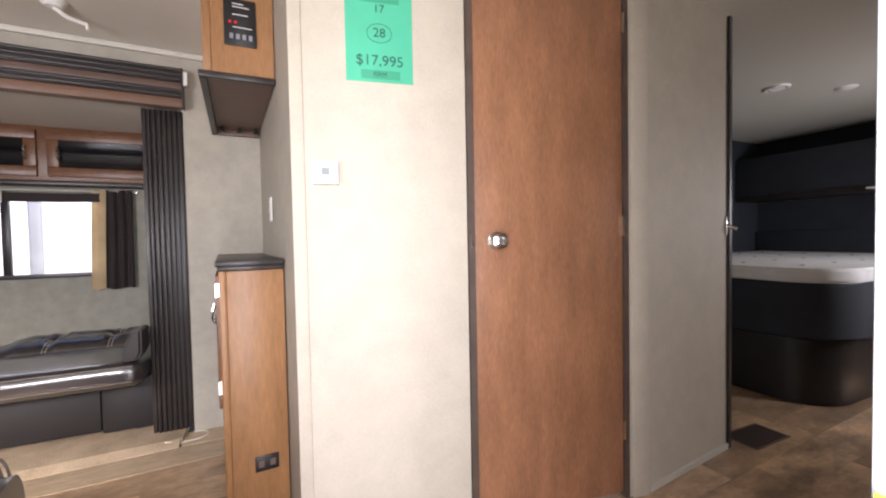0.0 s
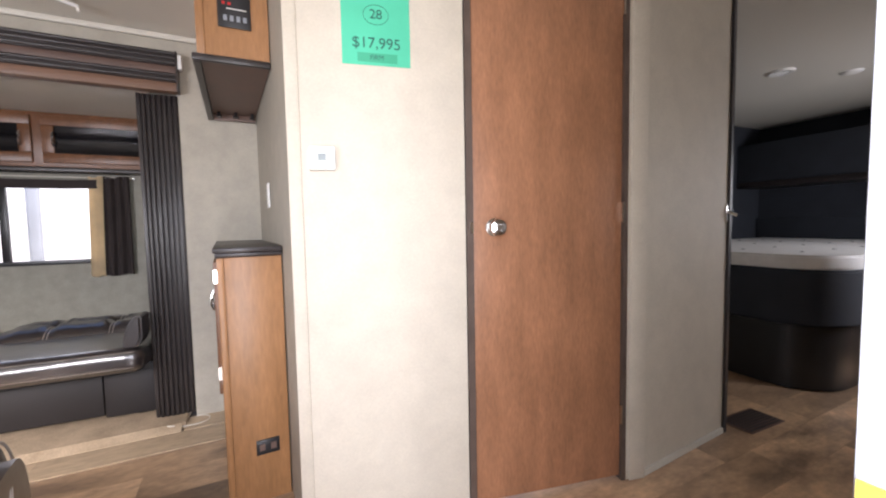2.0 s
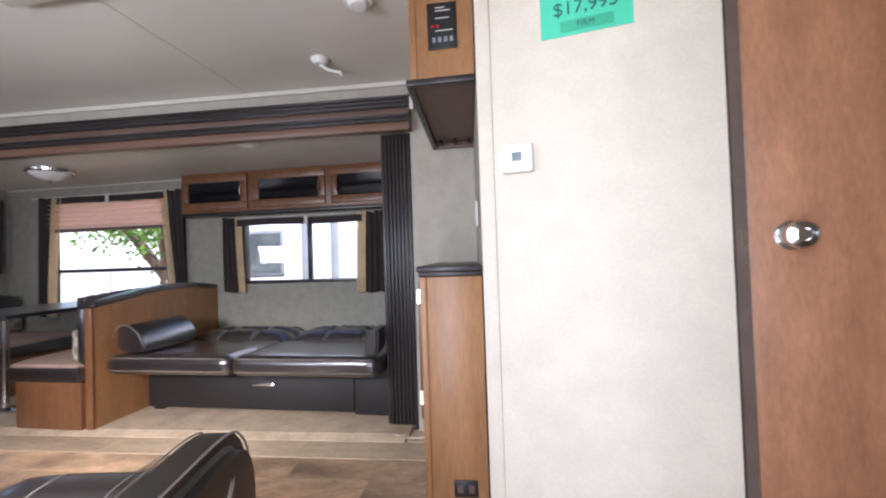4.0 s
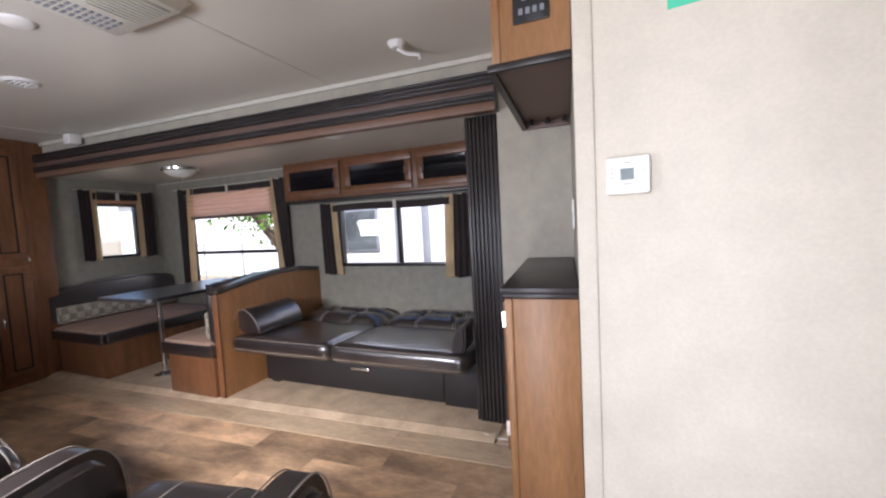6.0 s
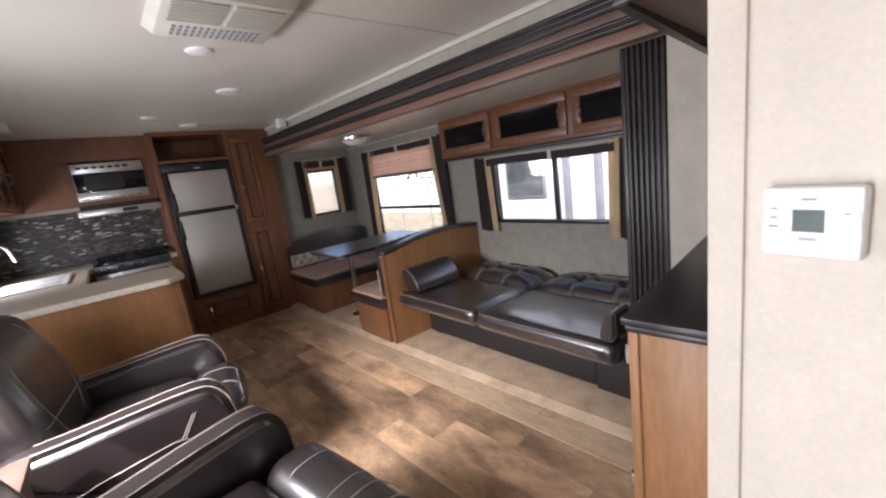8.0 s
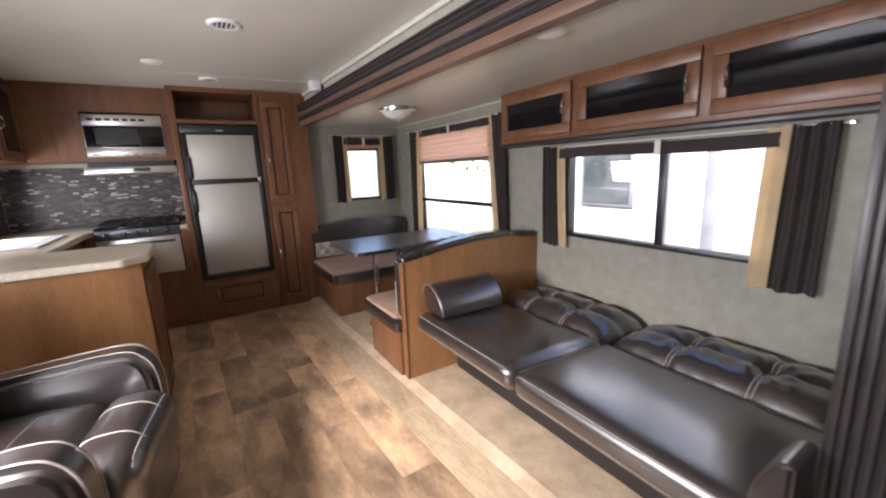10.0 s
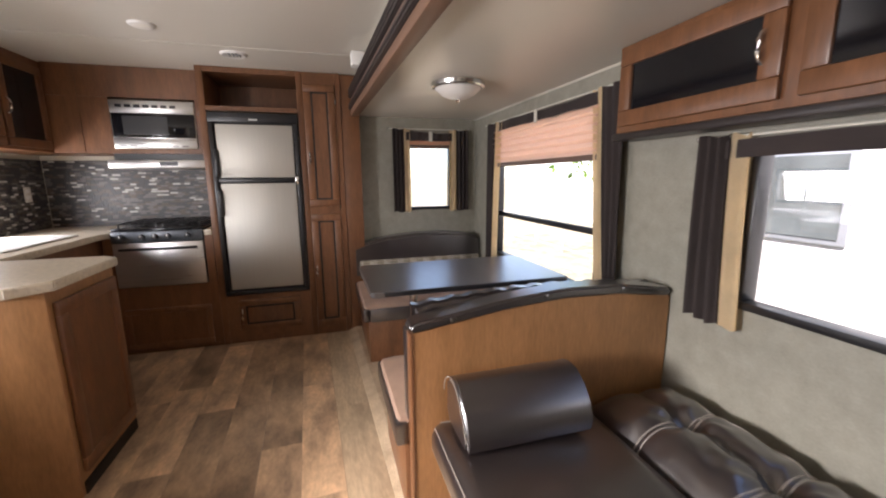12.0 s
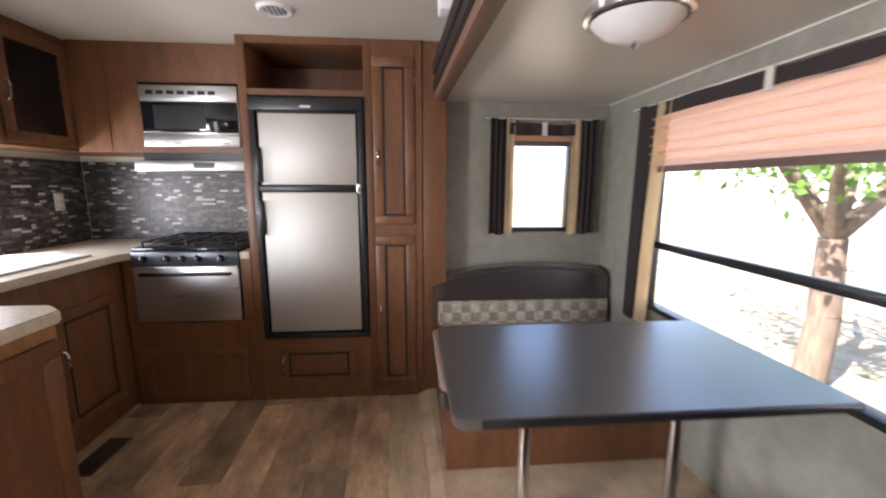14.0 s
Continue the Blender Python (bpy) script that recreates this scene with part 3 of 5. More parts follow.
structure("ceiling_cove", askew(boxes((-4.3, 0.50, 2.842, 2.863, CZ - 0.03, CZ - 0.001), bevel=0.005)), CREAM, "cream cove strip under the ceiling")
structure("ceiling_seam", boxes((-1.05, -1.03, YN, 2.80, CZ - 0.003, CZ - 0.0005), (-3.72, -3.70, YN, 2.68, CZ - 0.003, CZ - 0.0005), (-4.4, -0.16, YW - 0.008, YW - 0.001, SZ - 0.008, SZ - 0.001)), CREAM, "thin cream ceiling seam strips")


# ---- cabinet doors ----
def panel_door(parent, axis, c, sign, u0, u1, z0, z1, handle=None, inset=None, rail=0.05, name="door", grooved=True, lay=False):
    """A framed door lying on the plane axis=c and facing sign; inset: the material of its middle."""
    d = part(name, boxes(*_fr(axis, c, sign, u0, u1, z0, z1, rail), bevel=0.005), WOOD, parent)
    part("panel", boxes(_bx(axis, c, sign, 0.001, 0.010 if inset else 0.013, u0 + rail - 0.004, u1 - rail + 0.004, z0 + rail - 0.004, z1 - rail + 0.004)), inset or WOOD, d)
    if grooved and not inset:
        part("glaze_line", boxes(*_fr(axis, c, sign, u0 + rail, u1 - rail, z0 + rail, z1 - rail, 0.013, 0.0165)), GLAZE, d, "dark glazed groove")
    if handle:
        u, z = handle
        h = 0.045
        def p(o, dz):
            q = c + sign * o
            du, dzz = (dz, 0) if lay else (0, dz)
            return (u + du, q, z + dzz) if axis == "y" else (q, u + du, z + dzz)
        part("handle", tube(bmesh.new(), [p(0.018, -h), p(0.034, -h * 0.8), p(0.042, -h * 0.3), p(0.042, h * 0.3), p(0.034, h * 0.8), p(0.018, h)], 0.0065), CHROME, d, "satin chrome arched handle")
    return d


def _bx(axis, c, sign, o0, o1, u0, u1, z0, z1):
    a, b = sorted((c + sign * o0, c + sign * o1))
    return (u0, u1, a, b, z0, z1) if axis == "y" else (a, b, u0, u1, z0, z1)


def _fr(axis, c, sign, u0, u1, z0, z1, w, t=0.02):
    return [_bx(axis, c, sign, 0.001, t, u0, u1, z0, z0 + w), _bx(axis, c, sign, 0.001, t, u0, u1, z1 - w, z1),
            _bx(axis, c, sign, 0.001, t, u0, u0 + w, z0 + w, z1 - w), _bx(axis, c, sign, 0.001, t, u1 - w, u1, z0 + w, z1 - w)]


# overhead cabinet over the sofa
ov = thing("overhead_cabinet", (-1.25, 3.7, 1.51), "maple overhead cabinet with three dark glass doors", "cabinet")
OF = 3.625
part("body", boxes((-2.275, -0.14, OF, YW - 0.002, 1.515, SZ - 0.002), bevel=0.003), WOOD, ov)
part("light_rail", boxes((-2.29, -0.14, OF - 0.012, OF + 0.10, 1.485, 1.514), bevel=0.006), DARKWOOD, ov, "dark moulding under the cabinet")
for a, b, hx in ((-2.25, -1.62, -1.67), (-1.57, -0.90, -0.95), (-0.85, -0.20, -0.79)):
    panel_door(ov, "y", OF, -1, a, b, 1.54, 1.84, (hx, 1.69), BLACKGLASS, 0.062)

# ---- sofa folded flat ----
sofa = thing("sofa_bed", (-1.15, 3.2, SF), "dark brown leather sofa bed folded flat, pale stitching", "sofa")
X0, XM, X1 = -2.03, -1.13, -0.178
part("base", boxes((X0 + 0.06, -0.43, 2.965, 3.72, 0.06, 0.344), bevel=0.010), VINYL, sofa, "dark vinyl base")
part("handle", boxes((-1.145, -0.985, 2.945, 2.9645, 0.225, 0.245), bevel=0.006), CHROME, sofa, "chrome pull handle")
part("side_skirt", boxes((-0.426, X1 - 0.004, 2.955, 3.72, 0.05, 0.344), bevel=0.010), VINYL, sofa)
for x in (-1.92, -0.25):
    part("foot", boxes((x - 0.04, x + 0.04, 3.0, 3.08, SF + 0.001, 0.06), bevel=0.004), BLACK, sofa)
BY0, BY1 = 3.315, 3.762


def tilted(bm):
    """The seat sinks a little towards the back, with shallow slack in the leather."""
    for v in bm.verts:
        v.co.z += 0.012 - 0.045 * (v.co.y - 2.70)
        if v.co.z > 0.44:
            v.co.z += 0.0022 * math.sin(9 * v.co.x + 3 * math.sin(6 * v.co.y)) * math.sin(8 * v.co.y + 2 * v.co.x)
    return bm



def tuft_height(x, y, a, b):
    """Top of a tufted cushion: two seams, a crease across, gathered buttons and slack wrinkles."""
    u, v = 2 * (x - a) / (b - a) - 1, 2 * (y - BY0) / (BY1 - BY0) - 1
    z = 0.335 + 0.180 * max(0, 1 - abs(u) ** 7) ** 0.5 * max(0, 1 - abs(v) ** 4) ** 0.5
    ym = (BY0 + BY1) / 2 + 0.01
    cr = math.exp(-((y - ym) / 0.03) ** 2)
    z -= 0.022 * cr
    for i in (1, 2):
        dx, dy = x - a - (b - a) * i / 3, y - ym
        d2 = dx * dx + dy * dy
        z -= 0.016 * math.exp(-(dx / 0.028) ** 2) + 0.032 * math.exp(-d2 / 0.0022)
        z += 0.0055 * math.sin(8 * math.atan2(dy, dx) + 2 * i + 9 * a) * math.exp(-((d2 ** 0.5 - 0.075) / 0.05) ** 2)
    z += 0.004 * math.sin(31 * x + 9 * math.sin(7 * y)) * math.sin(23 * y + 5 * math.sin(9 * x))
    return z


def tufted(a, b, nx=84, ny=44):
    bm = bmesh.new()
    g = []
    for j in range(ny + 1):
        v = math.sin(math.pi / 2 * (-1 + 2 * j / ny))
        y = (BY0 + BY1) / 2 + (0.65 * v + 0.35 * (-1 + 2 * j / ny)) * (BY1 - BY0) / 2
        g.append([bm.verts.new((a + (b - a) * i / nx, y, tuft_height(a + (b - a) * i / nx, y, a, b))) for i in range(nx + 1)])
    for j in range(ny):
        for i in range(nx):
            bm.faces.new((g[j][i], g[j][i + 1], g[j + 1][i + 1], g[j + 1][i]))
    rim = [g[0][i] for i in range(nx + 1)] + [g[j][nx] for j in range(1, ny + 1)] + [g[ny][i] for i in range(nx - 1, -1, -1)] + [g[j][0] for j in range(ny - 1, 0, -1)]
    low = [bm.verts.new((v.co.x, v.co.y, 0.302)) for v in rim]
    for k in range(len(rim)):
        q = (k + 1) % len(rim)
        bm.faces.new((rim[k], low[k], low[q], rim[q]))
    bm.faces.new(low)
    bmesh.ops.recalc_face_normals(bm, faces=bm.faces)
    return bm


for a, b in ((X0 + 0.005, XM - 0.002), (XM + 0.002, X1)):
    c = part("seat_cushion", tilted(cushion(bmesh.new(), a, b, 2.70, 3.335, 0.345, 0.470, 0.05, 0.012, 22)), LEATHER, sofa)
    for y, z in ((2.713, 0.468), (2.704, 0.39)):
        part("stitching", tube(bmesh.new(), [(a + 0.04 + (b - a - 0.08) * i / 8, y, z) for i in range(9)], 0.0017, 5), STITCH, c, "pale welt stitching")
    part("stitching", tube(bmesh.new(), [(a + 0.012, 2.74 + 0.55 * i / 8, 0.468 - 0.023 * i / 8) for i in range(9)], 0.002, 5), STITCH, c, "pale welt stitching")
    bk = part("tufted_back", tufted(a, b), LEATHER, sofa, "tufted dark brown leather back cushion")
    for i in (1, 2):
        x = a + (b - a) * i / 3
        for o in (-0.009, 0.009):
            part("stitching", tube(bmesh.new(), [(x + o, BY0 + 0.012 + (BY1 - BY0 - 0.024) * k / 26, tuft_height(x + o, BY0 + 0.012 + (BY1 - BY0 - 0.024) * k / 26, a, b) + 0.0012) for k in range(27)], 0.0023, 5), STITCH, bk, "double pale stitching")
    for o in (0.0,):
        part("stitching", tube(bmesh.new(), [(a + 0.02 + (b - a - 0.04) * k / 50, BY1 - 0.09, tuft_height(a + 0.02 + (b - a - 0.04) * k / 50, BY1 - 0.09, a, b) + 0.001) for k in range(51)], 0.0018, 5), STITCH, bk, "pale stitching")


def bolster(x, z, turn, hu, hv, y0, y1):
    """An arm roll with a flat back side: a fat drop-shaped section drawn along y."""
    bm = bmesh.new()
    pts = []
    for k in range(28):
        a = 2 * math.pi * k / 28
        u, v = hu * math.cos(a), hv * math.sin(a)
        u = max(u - 0.02 * math.sin(a), -0.8 * hu)
        v = max(v - (0.35 * u if u > 0 else 0), -0.8 * hv)
        pts.append((x + turn * u, z + v))
    prism(bm, pts, "y", y0, y1)
    es = [e for e in bm.edges if abs(e.verts[0].co.y - e.verts[1].co.y) < 1e-6]
    bmesh.ops.bevel(bm, geom=es, offset=0.012, segments=3, affect="EDGES")
    smooth_by_angle(bm, 60)
    return bm


bo = part("bolster", bolster(-1.905, 0.575, 1, 0.115, 0.100, 2.76, 3.22), LEATHER, sofa, "dark leather arm roll")
part("stitching", tube(bmesh.new(), [(-1.905 + 0.115 * math.cos(a) - 0.02 * math.sin(a), 2.7595, 0.575 + 0.099 * math.sin(a) - (0.040 * math.cos(a) if math.cos(a) > 0 else 0)) for a in [math.pi * (0.95 * k / 16) for k in range(17)]], 0.0016, 5), STITCH, bo, "pale welt")
part("bolster", bolster(-0.215, 0.56, -1, 0.045, 0.09, 2.72, 2.88), LEATHER, sofa, "dark leather arm roll pressed against the post")

# ---- dinette ----
PX = -2.05
pt = thing("dinette_partition", (PX - 0.03, 3.2, SF), "maple partition with padded dark leather top edge", "partition")
prof = [(2.655, SF + 0.001), (3.765, SF + 0.001), (3.765, 0.835), (3.5, 0.868), (3.25, 0.872), (3.0, 0.852), (2.78, 0.818), (2.655, 0.80)]
part("panel", prism(bmesh.new(), prof, "x", PX - 0.045, PX), WOOD_LIGHT, pt)
part("corner_post", boxes((PX - 0.05, PX + 0.004, 2.643, 2.656, SF + 0.001, 0.80), bevel=0.003), WOOD, pt)
top = [(2.645, 0.803), (2.78, 0.821), (3.0, 0.855), (3.25, 0.875), (3.5, 0.871), (3.762, 0.838)]
crown = top + [(3.762, 0.872), (3.5, 0.910), (3.25, 0.915), (3.0, 0.893), (2.78, 0.858), (2.665, 0.842), (2.64, 0.825)]
bm = prism(bmesh.new(), crown, "x", PX - 0.085, PX + 0.012)
bmesh.ops.bevel(bm, geom=[e for e in bm.edges], offset=0.010, segments=3, affect="EDGES")
pad = part("padded_top", bm, LEATHER, pt, "dark leather padded edge")
for y, z in ((2.80, 0.840), (3.17, 0.893), (3.52, 0.889)):
    bm = lathe(bmesh.new(), [(0, 0.008), (0.011, 0.005), (0.013, 0)], (0, 0, 0), 12)
    bmesh.ops.transform(bm, matrix=pose(PX + 0.0115, y, z, 0, 90, 0), verts=bm.verts)
    part("button", bm, LEATHER, pad, "leather-covered button")
gather = [(2.675, 0.56), (3.75, 0.56)] + [(3.75 - 1.075 * k / 40, 0.845 + 0.055 * math.sin(math.pi * min(1, (3.75 - 1.075 * k / 40 - 2.45) / 1.55)) + 0.004 * math.sin(k * 1.9)) for k in range(41)]
bm = prism(bmesh.new(), gather, "x", PX - 0.165, PX - 0.086)
bmesh.ops.bevel(bm, geom=[e for e in bm.edges if abs(e.verts[0].co.x - e.verts[1].co.x) < 1e-6], offset=0.022, segments=3, affect="EDGES")
part("back_cushion", bm, LEATHER, pt, "gathered dark leather back cushion")
part("side_edge", boxes((PX - 0.10, PX - 0.047, 2.638, 2.66, 0.44, 0.80), bevel=0.008), LEATHER, pt, "dark leather edge")
part("patterned_band", boxes((PX - 0.175, PX - 0.10, 2.66, 3.74, 0.46, 0.66), bevel=0.02), PATTERN, pt, "cream and brown patterned cloth")


def booth_seat(x0, x1, label, front):
    ob = thing("bench", ((x0 + x1) / 2, 3.2, SF), label, "bench", "dinette seats")
    part("box", boxes((x0 + 0.02, x1 - 0.02, 2.63, 3.75, SF + 0.001, 0.335), bevel=0.003), WOOD, ob)
    c = part("cushion", cushion(bmesh.new(), x0, x1, 2.60, 3.755, 0.336, 0.462, 0.035, 0.012, 14), SEATFAB, ob, "tan cloth seat cushion")
    part("leather_border", boxes((x0 - 0.004, x1 + 0.004, 2.592, 2.64, 0.34, 0.435), bevel=0.012), LEATHER, c, "dark leather border")
    part("leather_border", boxes((front - 0.012, front + 0.012, 2.64, 3.75, 0.34, 0.435), bevel=0.008), LEATHER, c, "dark leather border")
    return ob


booth_seat(-2.64, PX - 0.048, "dinette bench with tan cushion, backed by the partition", -2.64)
far = booth_seat(-4.20, -3.44, "dinette bench with curved dark leather backrest", -3.44)
prof = [(2.585, 0.47), (3.755, 0.47), (3.755, 0.79), (3.62, 0.825), (3.4, 0.845), (3.15, 0.845), (2.9, 0.825), (2.72, 0.79), (2.585, 0.74)]
bm = prism(bmesh.new(), prof, "x", -4.375, -4.20)
bmesh.ops.bevel(bm, geom=[e for e in bm.edges if e.calc_face_angle(0) > 0.1], offset=0.025, segments=3, affect="EDGES")
bk = part("backrest", bm, LEATHER, far, "dark leather backrest")
part("box_back", boxes((-4.39, -4.215, 2.63, 3.75, SF + 0.001, 0.47)), WOOD, far)
part("patterned_band", boxes((-4.199, -4.175, 2.64, 3.74, 0.47, 0.63), bevel=0.012), PATTERN, far, "cream and brown patterned band")

table = thing("dinette_table", (-3.09, 3.1, SF), "espresso dinette table on two chrome legs", "table")
bm = bmesh.new()
poly = [(-3.395, 2.605), (-3.37, 2.575), (-2.738, 2.58), (-2.718, 2.60), (-2.718, 3.72), (-3.395, 3.72)]
prism(bm, poly, "z", 0.732, 0.762)
bmesh.ops.bevel(bm, geom=[e for e in bm.edges], offset=0.004, segments=2, affect="EDGES")
tt = part("tabletop", bm, TABLE, table)
part("edge_band", boxes((-2.724, -2.714, 2.65, 3.71, 0.735, 0.759), bevel=0.004), BLACK, tt)
for y in (2.875, 3.45):
    leg = part("leg", cyl(bmesh.new(), (-3.08, y, SF + 0.012), (-3.08, y, 0.731), 0.024), CHROME, table, "chrome tube leg")
    part("floor_cup", lathe(bmesh.new(), [(0.03, 0.03), (0.05, 0.012), (0.085, 0.004), (0.085, 0.001)], (-3.08, y, SF)), CHROME, leg)

# ---- kitchen ----
tall = thing("pantry_surround", (-4.48, 2.0, 0), "tall maple pantry and refrigerator surround with open cubby", "cabinet")
FX = -4.20
part("side_panel", boxes((XK + 0.002, FX, 1.525, 1.572, 0.002, CZ - 0.002), bevel=0.002), WOOD, tall)
part("side_panel", boxes((XK + 0.002, FX, 2.503, 2.543, 0.002, CZ - 0.002)), WOOD, tall)
part("divider", boxes((XK + 0.002, FX, 2.214, 2.258, 0.002, CZ - 0.002), bevel=0.002), WOOD, tall)
part("top_rail", boxes((XK + 0.002, FX, 1.573, 2.213, 2.115, CZ - 0.002)), WOOD, tall)
part("shelf", boxes((XK + 0.002, FX, 1.573, 2.213, 1.842, 1.876)), WOOD, tall)
part("cubby_back", boxes((XK + 0.1, XK + 0.12, 1.573, 2.213, 1.877, 2.114)), WOOD, tall)
part("pantry_face", boxes((XK + 0.01, FX - 0.002, 2.259, 2.502, 0.06, CZ - 0.003)), WOOD, tall)
part("drawer_face", boxes((XK + 0.01, FX - 0.002, 1.573, 2.213, 0.06, 0.405)), WOOD, tall)
part("toe_kick", boxes((XK + 0.01, FX - 0.004, 1.573, 2.502, 0.002, 0.059)), WOOD, tall)
panel_door(tall, "x", FX - 0.002, 1, 2.262, 2.50, 1.11, 2.06, (2.285, 1.50), None, 0.055)
panel_door(tall, "x", FX - 0.002, 1, 2.262, 2.50, 0.085, 1.045, (2.285, 0.57), None, 0.055)
panel_door(tall, "x", FX - 0.002, 1, 1.66, 2.13, 0.11, 0.365, (1.685, 0.245), None, 0.05, "drawer")
for z in (0.95, 1.12, 1.95):
    part("hinge", boxes((FX, FX + 0.012, 2.499, 2.505, z - 0.03, z)), CHROME, tall, "small steel hinge")

fr = thing("refrigerator", (-4.45, 1.89, 0.38), "two-door stainless refrigerator in a black frame", "refrigerator")
part("case", boxes((XK + 0.03, FX - 0.01, 1.577, 2.209, 0.376, 1.795)), BLACK, fr)
part("frame", boxes(*_fr("x", FX - 0.008, 1, 1.578, 2.208, 0.378, 1.76, 0.032, 0.03), (FX - 0.008, FX + 0.026, 1.578, 2.208, 1.722, 1.794), bevel=0.004), BLACK, fr, "black plastic frame")
for z0, z1, hz in ((0.425, 1.268, 1.12), (1.312, 1.708, 1.42)):
    d = part("door", boxes((FX - 0.008, FX + 0.020, 1.625, 2.165, z0, z1), bevel=0.004), FRIDGE, fr, "brushed stainless door panel")
    part("handle", boxes((FX + 0.0205, FX + 0.045, 1.600, 1.632, hz - 0.10, hz + 0.10), bevel=0.009), BLACK, d, "black side handle")
part("mid_rail", boxes((FX - 0.006, FX + 0.028, 1.612, 2.176, 1.272, 1.308), bevel=0.004), BLACK, fr)
part("badge", boxes((FX + 0.0265, FX + 0.028, 1.86, 1.92, 1.738, 1.75)), STEEL, fr)
part("hinge_cap", boxes((FX, FX + 0.036, 2.162, 2.19, 1.262, 1.318), bevel=0.004), CHROME, fr)

st = thing("gas_range", (-4.45, 1.16, 0.5), "stainless oven and black four-burner gas range", "stove")
part("body", boxes((XK + 0.03, FX - 0.005, 0.872, 1.452, 0.50, 0.925)), BLACK, st)
ct = part("cooktop", boxes((XK + 0.04, FX + 0.005, 0.862, 1.462, 0.926, 0.946), bevel=0.006), BLACKGLASS, st)
for y in (0.88, 1.17):
    for xx in (-4.74, -4.48):
        bm = bmesh.new()
        for k in range(4):
            yy = y + 0.01 + 0.083 * k
            tube(bm, [(xx, yy, 0.972), (xx + 0.235, yy, 0.972)], 0.006, 6)
        for k in range(3):
            q = xx + 0.01 + 0.107 * k
            tube(bm, [(q, y + 0.01, 0.972), (q, y + 0.259, 0.972)], 0.006, 6)
        for q in (xx + 0.01, xx + 0.224):
            for yy in (y + 0.01, y + 0.259):
                tube(bm, [(q, yy, 0.947), (q, yy, 0.972)], 0.006, 6)
        part("grate", bm, BLACK, ct, "black wire grate")
        part("burner", lathe(bmesh.new(), [(0, 0.018), (0.03, 0.018), (0.035, 0.008), (0.05, 0.002), (0.05, 0.0)], (xx + 0.117, y + 0.135, 0.946)), BLACK, ct, "black burner cap")
pn = part("control_panel", boxes((FX - 0.004, FX + 0.018, 0.862, 1.462, 0.845, 0.924), bevel=0.006), SLATE, st, "blue-grey control panel")
for y in (0.93, 1.06, 1.145, 1.23, 1.36):
    k = part("knob", cyl(bmesh.new(), (FX + 0.018, y, 0.885), (FX + 0.045, y, 0.885), 0.022, 0.017, 16), BLACK, pn, "black control knob")
    part("pointer", boxes((FX + 0.045, FX + 0.047, y - 0.002, y + 0.002, 0.885, 0.902)), WHITE, k, "white pointer")
dr = part("oven_door", boxes((FX - 0.004, FX + 0.022, 0.868, 1.456, 0.505, 0.838), bevel=0.005), STEEL, st, "stainless oven door")
part("handle", boxes((FX + 0.0225, FX + 0.05, 0.91, 1.42, 0.785, 0.805), bevel=0.007), BLACK, dr, "black bar handle")
cbx = thing("range_base_cabinet", (-4.45, 1.16, 0), "maple base cabinet under the oven", "cabinet")
part("body", boxes((XK + 0.03, FX - 0.006, 0.80, 1.523, 0.002, 0.534)), WOOD, cbx)
panel_door(cbx, "x", FX - 0.006, 1, 0.875, 1.46, 0.04, 0.36, None, None, 0.04, "panel_front", False)
part("stile", boxes((FX - 0.006, FX + 0.002, 1.465, 1.523, 0.535, 0.9135)), WOOD, cbx)
part("stile", boxes((FX - 0.05, FX + 0.0, 0.80, 0.860, 0.535, 0.9135)), WOOD, cbx)

mw = thing("microwave", (-4.55, 1.17, 1.53), "stainless microwave with dark glass door", "microwave")
MX = -4.36
part("case", boxes((XK + 0.01, MX, 0.905, 1.455, 1.535, 1.885), bevel=0.004), STEEL, mw)
part("door_glass", boxes((MX + 0.0005, MX + 0.012, 0.912, 1.45, 1.615, 1.79), bevel=0.004), BLACKGLASS, mw, "black glass door")
part("inner_window", boxes((MX + 0.0125, MX + 0.014, 0.98, 1.27, 1.635, 1.77)), BLACK, mw)
part("top_vent", boxes((MX + 0.0005, MX + 0.010, 0.907, 1.453, 1.795, 1.882), bevel=0.003), STEEL, mw)
for k in range(7):
    part("vent_slot", boxes((MX + 0.0102, MX + 0.012, 0.945 + k * 0.058, 0.985 + k * 0.058, 1.83, 1.852)), BLACK, mw)
    part("vent_slot", boxes((MX + 0.0102, MX + 0.012, 0.94 + k * 0.068, 0.985 + k * 0.068, 1.551, 1.557)), BLACK, mw)
part("handle_bar", boxes((MX + 0.0005, MX + 0.010, 0.907, 1.453, 1.54, 1.61), bevel=0.003), STEEL, mw)
hood = thing("range_hood", (-4.6, 1.16, 1.36), "slim stainless range hood under the microwave", "range hood")
part("body", boxes((XK + 0.01, MX + 0.06, 0.87, 1.515, 1.388, 1.450), bevel=0.006), STEEL, hood)
part("switch_panel", boxes((MX + 0.0605, MX + 0.063, 1.20, 1.32, 1.405, 1.438)), BLACK, hood, "black switch panel")
part("neck", boxes((XK + 0.01, MX, 0.89, 1.50, 1.451, 1.497)), BLACK, hood)

